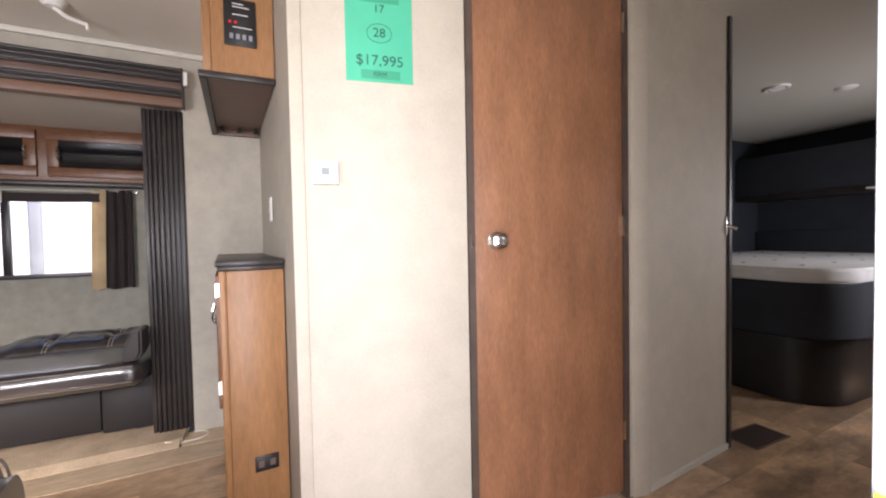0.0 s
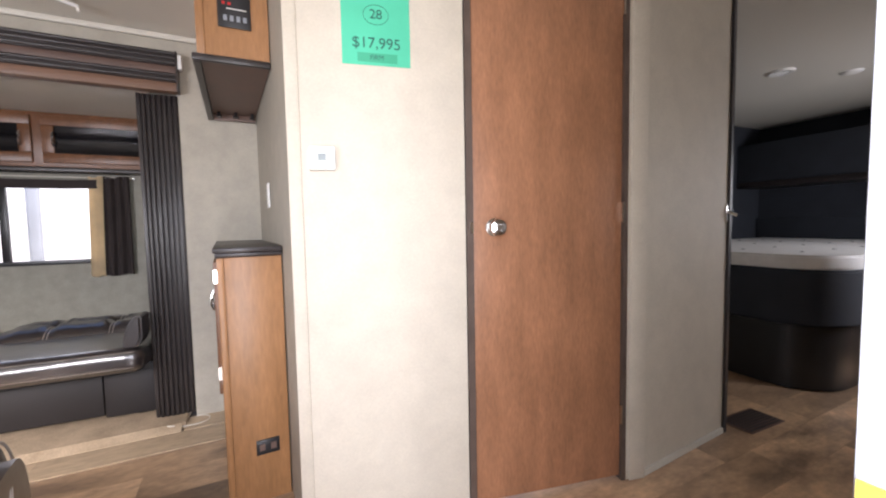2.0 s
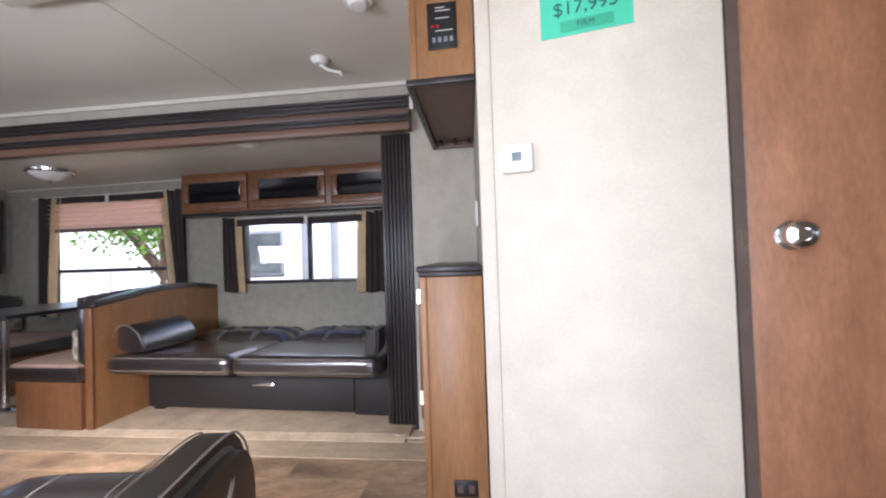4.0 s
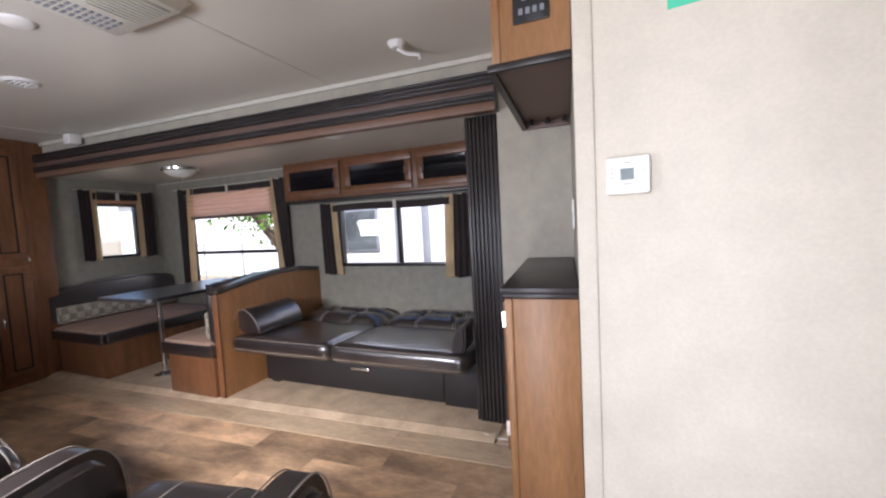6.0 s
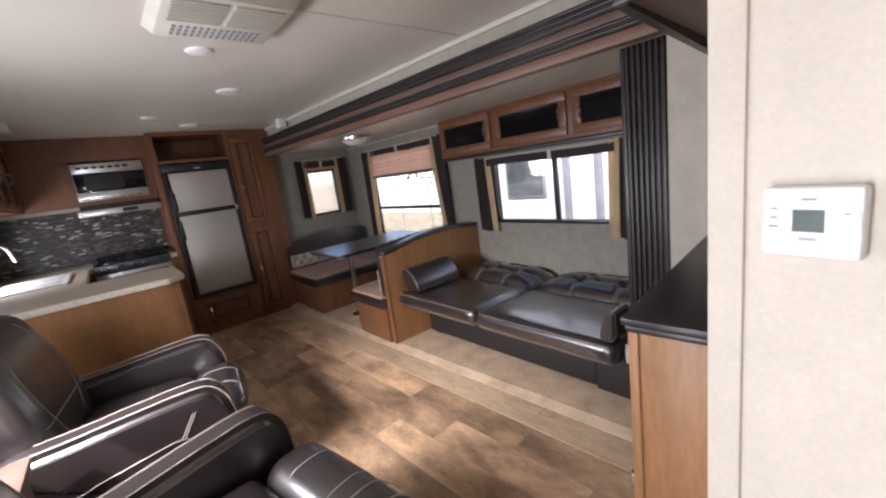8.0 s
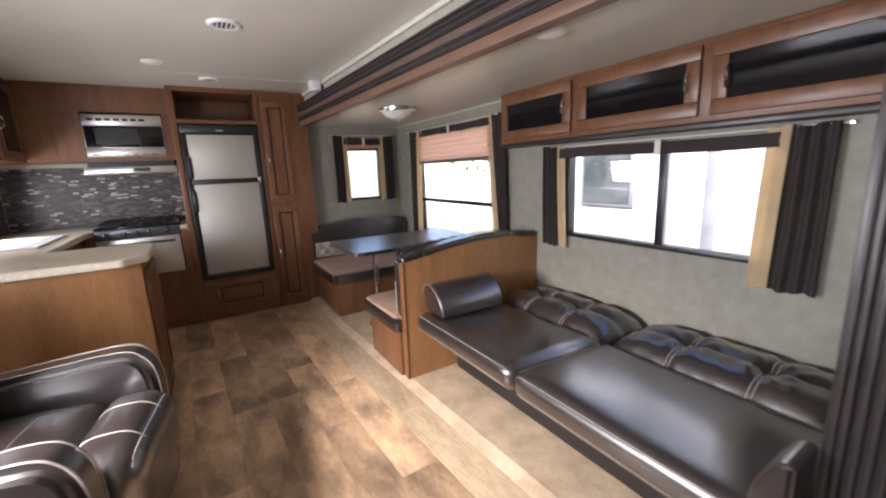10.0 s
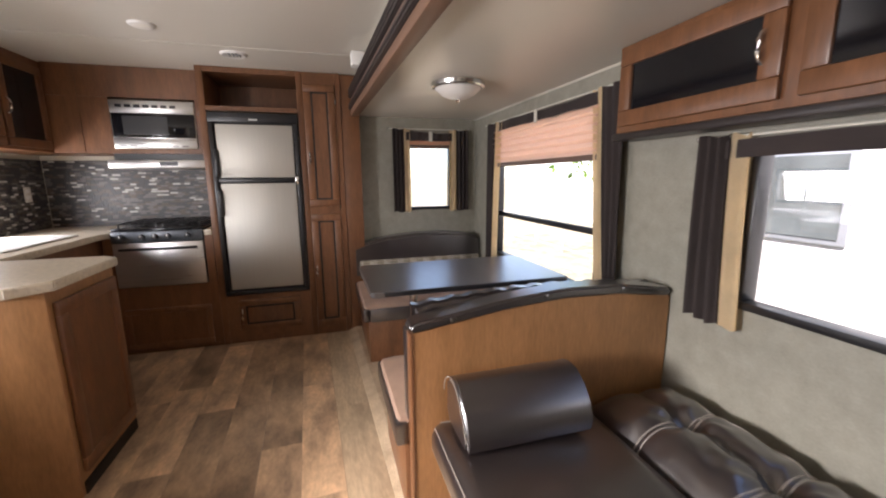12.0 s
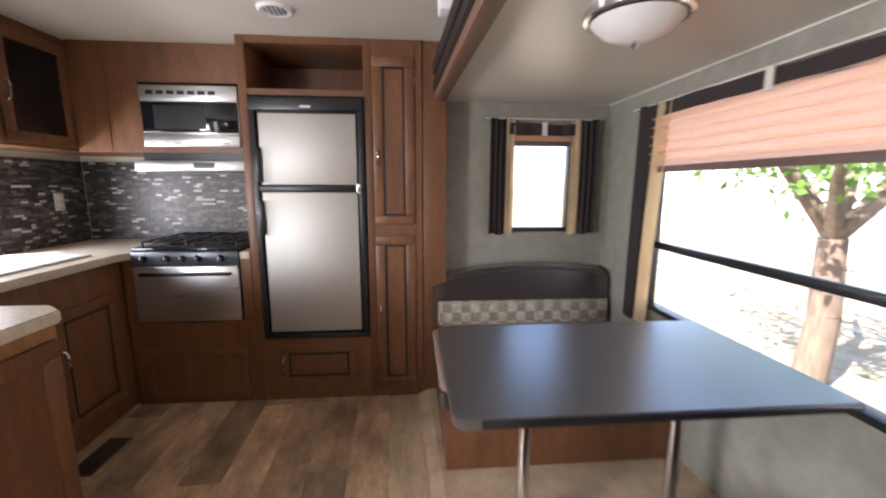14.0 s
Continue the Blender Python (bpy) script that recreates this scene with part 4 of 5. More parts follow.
up = thing("upper_cabinet", (-4.6, 0.9, 1.49), "maple upper cabinets round the microwave", "cabinet")
part("soffit", boxes((XK + 0.005, MX - 0.006, 0.53, 1.523, 1.90, CZ - 0.037)), WOOD, up)
part("side_panel", boxes((XK + 0.005, MX - 0.006, 0.53, 0.900, 1.50, 1.899)), WOOD, up)
part("right_stile", boxes((XK + 0.005, MX - 0.006, 1.458, 1.523, 1.50, 1.899)), WOOD, up)
part("bottom_rail", boxes((XK + 0.005, MX - 0.004, 0.53, 1.523, 1.498, 1.5345)), WOOD, up)
part("stile_strip", boxes((MX - 0.006, MX, 0.66, 0.72, 1.50, CZ - 0.04)), WOOD, up)
uc = thing("wall_cabinet", (-3.7, 0.36, 1.5), "maple wall cabinets with dark glass doors over the sink", "cabinet")
part("body", boxes((XK + 0.005, -2.75, YN + 0.002, 0.515, 1.535, CZ - 0.002)), WOOD, uc)
for k, (a, b) in enumerate(((-4.36, -3.95), (-3.93, -3.52), (-3.50, -3.10))):
    panel_door(uc, "y", 0.515, 1, a, b, 1.555, CZ - 0.05, ((b - 0.03 if k % 2 else a + 0.03) if k else b - 0.03, 1.80), BLACKGLASS, 0.055)

base = thing("base_cabinet", (-3.9, 0.5, 0), "maple base cabinets below the sink counter", "cabinet")
part("body", boxes((XK + 0.005, -3.135, YN + 0.005, 0.78, 0.002, 0.9135)), WOOD, base)
panel_door(base, "y", 0.78, 1, -4.12, -3.72, 0.12, 0.74, (-3.75, 0.50), None, 0.055)
panel_door(base, "y", 0.78, 1, -3.70, -3.30, 0.12, 0.74, (-3.67, 0.50), None, 0.055)
pen = thing("peninsula", (-2.9, 0.75, 0), "maple kitchen peninsula cabinet with panelled end", "cabinet")
bm = bmesh.new()
prism(bm, [(-3.13, YN + 0.005), (-2.56, YN + 0.005), (-2.56, 1.24), (-2.62, 1.325), (-3.13, 1.325)], "z", 0.002, 0.9135)
part("body", bm, WOOD_LIGHT, pen)
panel_door(pen, "y", 1.325, 1, -3.11, -2.65, 0.10, 0.86, None, None, 0.06, "end_panel", False)
part("toe_strip", boxes((-3.12, -2.64, 1.326, 1.332, 0.003, 0.06)), GLAZE, pen)
bm = bmesh.new()
prism(bm, [(-3.17, 0.83), (-3.17, 1.29), (-3.11, 1.365), (-2.62, 1.365), (-2.52, 1.26), (-2.52, YN + 0.004), (XK + 0.004, YN + 0.004), (XK + 0.004, 0.858), (-4.19, 0.858), (-4.13, 0.83)], "z", 0.879, 0.92)
bmesh.ops.bevel(bm, geom=[e for e in bm.edges], offset=0.006, segments=2, affect="EDGES")
ctop = solo("worktop", bm, COUNTER, "beige laminate L-shaped kitchen worktop", "worktop")
solo("worktop_strip", boxes((XK + 0.004, -4.19, 1.464, 1.523, 0.8785, 0.92), bevel=0.004), COUNTER, "narrow beige worktop strip beside the range", "worktop")
sink = thing("sink", (-3.75, 0.5, 0.92), "white double bowl kitchen sink let into the worktop", "sink")
part("rim", boxes(*[(-4.10, -3.42, 0.30, 0.335, 0.921, 0.932), (-4.10, -3.42, 0.685, 0.72, 0.921, 0.932), (-4.10, -4.065, 0.336, 0.684, 0.921, 0.932), (-3.455, -3.42, 0.336, 0.684, 0.921, 0.932), (-3.78, -3.74, 0.336, 0.684, 0.921, 0.931)], bevel=0.004), WHITE, sink)
# the covers' white stands for the window reflected on the sink
for a, b in ((-4.064, -3.781), (-3.739, -3.456)):
    part("bowl_glare", boxes((a, b, 0.337, 0.683, 0.921, 0.927), bevel=0.002), WHITE, sink, "sink cover, white for the window's reflection")
fa = thing("faucet", (-3.78, 0.27, 0.92), "chrome gooseneck kitchen faucet beside the sink", "faucet")
part("base", lathe(bmesh.new(), [(0.03, 0.001), (0.028, 0.02), (0.018, 0.03), (0.018, 0.09), (0, 0.092)], (-3.78, 0.265, 0.92)), CHROME, fa)
part("spout", tube(bmesh.new(), [(-3.78, 0.265, 1.0), (-3.78, 0.265, 1.18)] + [(-3.78 + 0.0 * k, 0.265 + 0.09 - 0.09 * math.cos(math.pi * k / 8), 1.18 + 0.10 * math.sin(math.pi * k / 8)) for k in range(1, 9)] + [(-3.78, 0.455, 1.13)], 0.012, 10), CHROME, fa)
part("lever", tube(bmesh.new(), [(-3.76, 0.265, 0.985), (-3.69, 0.275, 1.02)], 0.007), CHROME, fa)
ol = thing("wall_outlet", (-4.5, 0.21, 1.15), "cream outlet plate on the mosaic backsplash", "outlet")
part("plate", boxes((-4.60, -4.53, YN + 0.012, YN + 0.018, 1.14, 1.255), bevel=0.002), CREAM, ol)
for z in (1.165, 1.21):
    part("socket", boxes((-4.585, -4.545, YN + 0.0182, YN + 0.02, z, z + 0.028)), WHITE, ol)

for ob in (fr, st, mw, hood, up, ctop, bpy.data.objects["worktop_strip"], sink, fa, ol):
    ob.location.z += 0.035      # the kitchen fittings stand on a raised sill


# ---- recliners ----
def rounded(pts, n=4):
    """A closed smooth line through the points."""
    out = []
    k = len(pts)
    for i in range(k):
        p0, p1, p2, p3 = (Vector((*pts[(i + d) % k], 0)) for d in (-1, 0, 1, 2))
        for j in range(n):
            t = j / n
            q = 0.5 * ((2 * p1) + (p2 - p0) * t + (2 * p0 - 5 * p1 + 4 * p2 - p3) * t * t + (3 * p1 - p0 - 3 * p2 + p3) * t ** 3)
            out.append((q.x, q.y))
    return out


def lying(bm, rays):
    """Points on a padded surface, met from outside along each (origin, direction)."""
    tree_of = BVHTree.FromBMesh(bm)
    hits = [tree_of.ray_cast(Vector(o), Vector(d))[0] for o, d in rays]
    return [h for h in hits if h is not None]


def recliner(label):
    """A club recliner at the origin that faces +y, 0.86 wide."""
    ob = thing("recliner", (0, 0, 0), label, "recliner", "recliners by the wall")
    for sx in (-1, 1):
        prof = [(-0.80, 0.03), (-0.02, 0.03), (0.03, 0.14), (0.05, 0.40), (0.04, 0.53), (0.0, 0.605), (-0.07, 0.635), (-0.25, 0.625), (-0.50, 0.60), (-0.72, 0.58), (-0.80, 0.52)]
        bm = prism(bmesh.new(), rounded(prof), "x", *sorted((sx * 0.285, sx * 0.435)))
        bmesh.ops.bevel(bm, geom=[e for e in bm.edges if abs(e.verts[0].co.x - e.verts[1].co.x) < 1e-6], offset=0.04, segments=5, affect="EDGES")
        arm = part("armrest", bm, LEATHER, ob, "rounded leather armrest")
        xo = sx * 0.4365
        edge = rounded(prof, 6)[12:60]
        part("stitching", tube(bmesh.new(), [(sx * 0.404, y, z + 0.001) for y, z in edge], 0.0032, 6), STITCH, arm, "pale piping")
        part("stitching", tube(bmesh.new(), [(sx * 0.316, y, z + 0.001) for y, z in edge], 0.0022, 6), STITCH, arm, "pale piping")
        part("stitching", tube(bmesh.new(), [(xo, -0.70, 0.33), (xo, -0.45, 0.40), (xo, -0.20, 0.447), (xo, -0.15, 0.445), (xo, -0.115, 0.40), (xo, -0.10, 0.33), (xo, -0.10, 0.1)], 0.0022, 5), STITCH, arm, "pale seam")
        for o in (0.0, 0.012):
            part("stitching", tube(bmesh.new(), [(xo, -0.165 + o, 0.449), (xo, -0.115 + o, 0.53), (sx * 0.428, -0.085 + o, 0.585)], 0.0020, 5), STITCH, arm, "pale seam")
    part("base", boxes((-0.275, 0.275, -0.76, -0.02, 0.05, 0.27), bevel=0.01), LEATHER, ob)
    part("foot_rail", boxes((-0.38, 0.38, -0.72, -0.06, 0.004, 0.05), bevel=0.006), BLACK, ob)
    seat = part("seat", cushion(bmesh.new(), -0.278, 0.278, -0.62, -0.115, 0.27, 0.465, 0.06, 0.03, 14), LEATHER, ob)
    bm = cushion(bmesh.new(), -0.279, 0.279, -0.13, 0.125, 0.20, 0.485, 0.10, 0.015, 14)
    seams = [lying(bm, [((x, -0.10 + 0.2 * k / 14, 2), (0, 0, -1)) for k in range(15)]) for x in (-0.10, 0.10)]
    seams.append(lying(bm, [((-0.26 + 0.52 * k / 20, 0.092, 2), (0, 0, -1)) for k in range(21)]))
    roll = part("front_roll", bm, LEATHER, ob, "padded front roll of the seat")
    for line in seams:
        part("stitching", tube(bmesh.new(), line, 0.0028, 5), STITCH, roll, "pale seam")
    part("stitching", tube(bmesh.new(), [(-0.26 + 0.52 * k / 10, -0.30, 0.494 - 0.03 * (abs(k - 5) / 5) ** 3) for k in range(11)], 0.0025, 5), STITCH, seat, "pale seam")
    part("footrest", cushion(bmesh.new(), -0.272, 0.272, -0.03, 0.095, 0.07, 0.27, 0.04, 0.0, 8), LEATHER, ob)
    bm = cushion(bmesh.new(), -0.33, 0.33, -0.13, 0.10, 0.0, 0.66, 0.095, 0.02, 14)
    for v in bm.verts:
        t = v.co.z / 0.62
        v.co.x *= 1 - 0.16 * max(0, t - 0.4)
        v.co.y += 0.03 * math.sin(math.pi * t) * (1 if v.co.y > 0 else 0.3)
    bmesh.ops.transform(bm, matrix=pose(0, -0.66, 0.40, 14), verts=bm.verts)
    tilt = pose(0, -0.66, 0.40, 14)
    face = -(tilt.to_3x3() @ Vector((0, 1, 0)))
    seams = [lying(bm, [(tilt @ Vector((sx * (0.13 + 0.09 * math.sin(math.pi * k / 16)), 1, 0.10 + 0.50 * k / 16)), face) for k in range(17)]) for sx in (-1, 1)]
    seams.append(lying(bm, [(tilt @ Vector((-0.27 + 0.54 * k / 16, 1, 0.20)), face) for k in range(17)]))
    back = part("backrest", bm, LEATHER, ob, "padded leather backrest")
    for line in seams:
        part("stitching", tube(bmesh.new(), line, 0.0024, 5), STITCH, back, "pale seam")
    return ob


r1 = recliner("dark brown leather recliner with pale contrast stitching")
r1.matrix_basis = pose(-0.53, 1.38, 0.001, 0, 0, 9)
copy_thing(r1, pose(-1.68, 1.29, 0.001, 0, 0, -9))
sidet = thing("side_table", (-1.08, 0.49, 0), "small dark brown side table between the recliners", "side table")
part("top", boxes((-1.25, -0.905, 0.34, 0.645, 0.622, 0.65), bevel=0.006), BROWNWOOD, sidet)
part("body", boxes((-1.225, -0.92, 0.36, 0.625, 0.003, 0.6215), bevel=0.003), BROWNWOOD, sidet)

# ---- cabinet and control panel by the bathroom ----
sc = thing("side_cabinet", (0.38, 2.3, 0), "tall narrow maple cabinet with dark moulded top", "cabinet")
part("body", boxes((0.268, 0.486, 1.925, 2.855, 0.002, 0.985), bevel=0.003), WOOD_LIGHT, sc)
part("top", boxes((0.248, 0.488, 1.903, 2.858, 1.003, 1.024), (0.255, 0.488, 1.910, 2.858, 0.986, 1.004), bevel=0.006), DARKWOOD, sc, "dark moulded top")
part("corner_moulding", boxes((0.260, 0.284, 1.918, 1.932, 0.004, 0.985), bevel=0.004), WOOD_LIGHT, sc)
for a, b in ((1.95, 2.39), (2.40, 2.84)):
    panel_door(sc, "x", 0.268, -1, a, b, 0.46, 0.97, (2.35 if a < 2 else 2.44, 0.76), None, 0.055)
for z in (0.52, 0.89):
    part("hinge", boxes((0.247, 0.263, 1.936, 1.949, z, z + 0.05)), CHROME, sc, "steel hinge")
# no recess is cut: a black sheet on the front gives its shade
part("recess_shade", boxes((0.263, 0.2675, 1.95, 2.84, 0.05, 0.44)), BLACK, sc, "black sheet standing for the shade of a lower recess")
so = part("outlet", boxes((0.362, 0.448, 1.919, 1.9245, 0.195, 0.255), bevel=0.002), BLACK, sc, "black double outlet")
for x in (0.374, 0.415):
    part("socket", boxes((x, x + 0.02, 1.917, 1.9188, 0.212, 0.238)), BROWNWOOD, so)
hp = thing("hook_cabinet", (0.36, 2.4, 1.74), "maple wall cabinet with dark underside and coat hooks", "cabinet")
part("body", prism(bmesh.new(), [(0.225, 2.030), (0.478, 2.030), (0.406, 2.855), (0.182, 2.855)], "z", 1.766, CZ - 0.002), WOOD_LIGHT, hp)
part("corner_stile", boxes((0.222, 0.25, 2.024, 2.0295, 1.767, CZ - 0.004), bevel=0.002), WOOD_LIGHT, hp)
part("moulding", boxes((0.205, 0.481, 2.010, 2.034, 1.738, 1.765), bevel=0.006), DARKWOOD, hp, "dark moulding along the front edge")
rail = prism(bmesh.new(), [(0.206, 2.035), (0.231, 2.035), (0.187, 2.857), (0.162, 2.857)], "z", 1.712, 1.7655)
for v in rail.verts:
    if v.co.z < 1.74 and v.co.y < 2.1:
        v.co.z = 1.738
part("side_rail", rail, DARKWOOD, hp, "dark tapering side rail")
hb = part("underside", prism(bmesh.new(), [(0.232, 2.036), (0.478, 2.036), (0.406, 2.856), (0.189, 2.856)], "z", 1.748, 1.7655), BROWNWOOD, hp, "brown underside board")
part("back_rail", boxes((0.19, 0.406, 2.835, 2.856, 1.712, 1.7475), bevel=0.003), BROWNWOOD, hp)
for x in (0.222, 0.305, 0.388):
    part("hook", lathe(bmesh.new(), [(0, -0.030), (0.012, -0.029), (0.016, -0.022), (0.009, -0.015), (0.008, 0.0)], (x, 2.79, 1.7475), 12), BLACK, hb, "black coat peg")
cp = part("control_panel", boxes((0.298, 0.415, 2.021, 2.0295, 1.88, 2.065), bevel=0.003), BLACK, hp, "black tank monitor panel")
for k in range(2):
    part("red_light", boxes((0.315 + 0.02 * k, 0.326 + 0.02 * k, 2.018, 2.0208, 1.965, 1.975)), RED, cp, "red indicator")
for k in range(4):
    part("button", boxes((0.318 + 0.023 * k, 0.331 + 0.023 * k, 2.018, 2.0208, 1.905, 1.925)), GREYBAND, cp)
for z, w in ((1.95, 0.07), (2.0, 0.055), (2.03, 0.06), (2.042, 0.04)):
    part("printed_line", boxes((0.33, 0.33 + w, 2.0198, 2.0208, z, z + 0.003)), WHITE, cp)
sw = thing("light_switch", (0.488, 2.3, 1.19), "white outlet plate on the bathroom side wall", "outlet")
part("plate", boxes((0.4815, 0.4878, 2.27, 2.35, 1.19, 1.305), bevel=0.002), WHITE, sw)
for z in (1.207, 1.255):
    ro = part("socket", boxes((0.4785, 0.4813, 2.29, 2.33, z, z + 0.032), bevel=0.001), CREAM, sw)
    for y in (2.30, 2.315):
        part("slot", boxes((0.4775, 0.4784, y, y + 0.004, z + 0.008, z + 0.024)), BLACK, ro)

SIDE = pose(0.488, 1.925, 0, 0, 0, 5) @ pose(-0.488, -1.925, 0)     # the side wall and what stands on it run askew
for ob in (sc, sw):
    ob.matrix_basis = SIDE @ Matrix.Translation(ob.location)

# ---- on the bathroom wall ----
def wl(bm):
    return on_wall(bm)
th = thing("thermostat", WM @ Vector((along(0.615), -0.01, 1.32)), "white square thermostat with small grey screen", "thermostat")
tu = along(0.615)
part("body", wl(boxes((tu - 0.042, tu + 0.042, -0.024, -0.0005, 1.280, 1.357), bevel=0.005)), WHITE, th)
part("screen", wl(boxes((tu - 0.013, tu + 0.013, -0.0255, -0.0242, 1.309, 1.333))), LCD, th, "grey display")
for du, z, w in ((-0.03, 1.333, 0.006), (-0.03, 1.323, 0.006), (-0.03, 1.313, 0.009), (0.0, 1.343, 0.012), (0.0, 1.300, 0.014), (0.03, 1.328, 0.004)):
    part("printed_mark", wl(boxes((tu + du - w / 2, tu + du + w / 2, -0.0248, -0.0242, z, z + 0.0022))), GREYBAND, th)
part("dial_ring", wl(tube(bmesh.new(), [(tu + 0.012 + 0.028 * math.cos(a), -0.0242, 1.321 + 0.031 * math.sin(a)) for a in [2 * math.pi * k / 40 for k in range(41)]], 0.0005, 5)), CREAM, th, "faint raised ring")
part("button_cover", wl(boxes((tu - 0.011, tu + 0.013, -0.0247, -0.0242, 1.288, 1.304), bevel=0.0002)), CREAM, th)
gp = thing("price_sheet", WM @ Vector((along(0.80), -0.003, 1.78)), "green paper sheet with handwritten price, taped", "paper sign")
g0, g1 = along(0.688), along(0.912)
part("paper", wl(boxes((g0, g1, -0.0022, -0.0008, 1.632, 1.94))), GREEN, gp)
for z in (1.642, 1.90):
    part("tape", wl(boxes((g0 + 0.05, g1 - 0.045, -0.0034, -0.0024, z, z + 0.03))), GREENTAPE, gp, "green tape strip")
gm = (g0 + g1) / 2
for body, size, z in (("17", 0.038, 1.878), ("28", 0.043, 1.797), ("$17,995", 0.050, 1.703), ("FIRM", 0.022, 1.657)):
    text_part("handwriting", body, size, WM @ pose(gm, -0.0042, z, 90), INK, gp)
part("handwriting", on_wall(tube(bmesh.new(), [(gm + 0.042 * math.cos(2 * math.pi * k / 24), -0.003, 1.797 + 0.032 * math.sin(2 * math.pi * k / 24)) for k in range(25)], 0.0009, 5)), INK, gp)

# ---- entry door frame ----
en = structure("door_2", boxes((ENTRY[0], ENTRY[0] + 0.02, YN - 0.075, YN + 0.012, 0, ENTRY[3]), (ENTRY[1] - 0.02, ENTRY[1] + 0.01, YN - 0.075, 0.285, 0, ENTRY[3]), (ENTRY[0], ENTRY[1], YN - 0.075, YN + 0.012, ENTRY[3] - 0.02, ENTRY[3]), bevel=0.003), ALU, "white aluminium entry door frame")
part("sticker", boxes((ENTRY[1] - 0.0215, ENTRY[1] - 0.0205, YN - 0.03, 0.283, 0.88, 1.02)), YELLOW, en, "yellow warning sticker")
steps = thing("entry_steps", (0.25, -0.1, -0.9), "grey metal folding entry steps below the door", "steps")
for k in range(3):
    part("tread", boxes((-0.05, 0.55, -0.02 - 0.24 * k - 0.2, 0.02 - 0.24 * k + 0.1, -0.235 - 0.21 * k, -0.205 - 0.21 * k), bevel=0.004), GALV, steps)
for x in (-0.06, 0.55):
    part("stringer", tube(bmesh.new(), [(x, 0.10, -0.06), (x, -0.66, -0.895)], 0.018, 8), GALV, steps)

# ---- bedroom ----
bed = thing("bed", (4.6, 2.2, 0), "dark bed platform with bare white quilted mattress", "bed")
def roundbox(x0, x1, y0, y1, z0, z1, r):
    pts = [(x1, y0), (x1, y1), (x0, y1)] + [(x0 + r - r * math.cos(a), y0 + r - r * math.sin(a)) for a in [math.pi / 2 * k / 8 for k in range(9)]]
    bm = prism(bmesh.new(), pts, "z", z0, z1)
    bmesh.ops.bevel(bm, geom=[e for e in bm.edges if abs(e.verts[0].co.z - e.verts[1].co.z) < 1e-6], offset=0.015, segments=2, affect="EDGES")
    return bm
part("platform", roundbox(3.42, 5.85, 1.40, 2.95, 0.003, 0.43, 0.32), BLACK, bed)
part("box_spring", roundbox(3.38, 5.86, 1.34, 2.98, 0.431, 0.775, 0.30), NAVY, bed, "dark quilted side")
part("mattress_top", roundbox(3.385, 5.86, 1.345, 2.98, 0.776, 0.865, 0.30), QUILT, bed, "white quilted top")
for i in range(5):
    for j in range(4):
        part("tuft", lathe(bmesh.new(), [(0, 0.004), (0.008, 0.003), (0.016, 0.0)], (3.7 + 0.42 * i, 1.65 + 0.36 * j, 0.865), 10), NAVY, bed)
oc = thing("bedroom_cabinet", (5.5, 2.0, 1.45), "dark overhead cabinet band above the bed head", "cabinet")
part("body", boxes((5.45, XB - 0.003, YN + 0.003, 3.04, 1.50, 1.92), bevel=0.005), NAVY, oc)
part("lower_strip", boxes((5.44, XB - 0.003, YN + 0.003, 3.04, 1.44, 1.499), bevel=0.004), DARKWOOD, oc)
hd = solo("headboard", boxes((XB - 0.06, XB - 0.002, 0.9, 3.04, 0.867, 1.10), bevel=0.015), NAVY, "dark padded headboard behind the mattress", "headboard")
solo("reading_light", boxes((5.30, 5.44, 1.75, 1.90, 1.455, 1.475), bevel=0.008), WHITE, "small white reading light on the cabinet", "lamp")
fv = thing("floor_vent", (2.78, 1.44, 0.002), "brown slotted floor heating vent", "vent")
part("frame", boxes((2.63, 2.93, 1.36, 1.53, 0.0045, 0.009), bevel=0.002), BROWNWOOD, fv)
for k in range(8):
    part("slat", boxes((2.645, 2.915, 1.372 + k * 0.0185, 1.382 + k * 0.0185, 0.0092, 0.011)), BLACK, fv)
fk = thing("floor_vent", (-3.72, 0.92, 0.002), "brown slotted floor register by the base cabinets", "vent")
part("frame", boxes((-3.87, -3.58, 0.86, 0.98, 0.0045, 0.008), bevel=0.002), BROWNWOOD, fk)
for k in range(6):
    part("slat", boxes((-3.855, -3.595, 0.872 + k * 0.017, 0.881 + k * 0.017, 0.0082, 0.0095)), BLACK, fk)
cl = thing("cable_clip", (0.045, 2.8, 1.98), "small white clip at the fascia end", "clip")
part("body", askew(boxes((0.0345, 0.055, 2.79, 2.83, 1.955, 2.03), bevel=0.004)), WHITE, cl)
cb = thing("floor_cable", (0.05, 2.8, 0.012), "thin pale cable looped on the floor by the slide-out post", "cable")
part("cable", tube(bmesh.new(), [(0.02 + 0.075 * math.sin(a), 2.855 - 0.055 * (1 - math.cos(a)), 0.0135) for a in [math.pi * k / 14 for k in range(15)]] + [(-0.03, 2.742, 0.0135), (-0.10, 2.74, 0.032)], 0.003, 6), CREAM, cb)
la = thing("door_latch", (2.52, 1.42, 1.1), "small chrome sliding door latch on the jamb", "latch")
part("plate", on_passage(boxes((0.652, 0.668, -0.004, 0.003, 1.08, 1.17), bevel=0.002)), CHROME, la)
part("lever", on_passage(tube(bmesh.new(), [(0.66, -0.004, 1.13), (0.672, -0.04, 1.11)], 0.008)), CHROME, la)

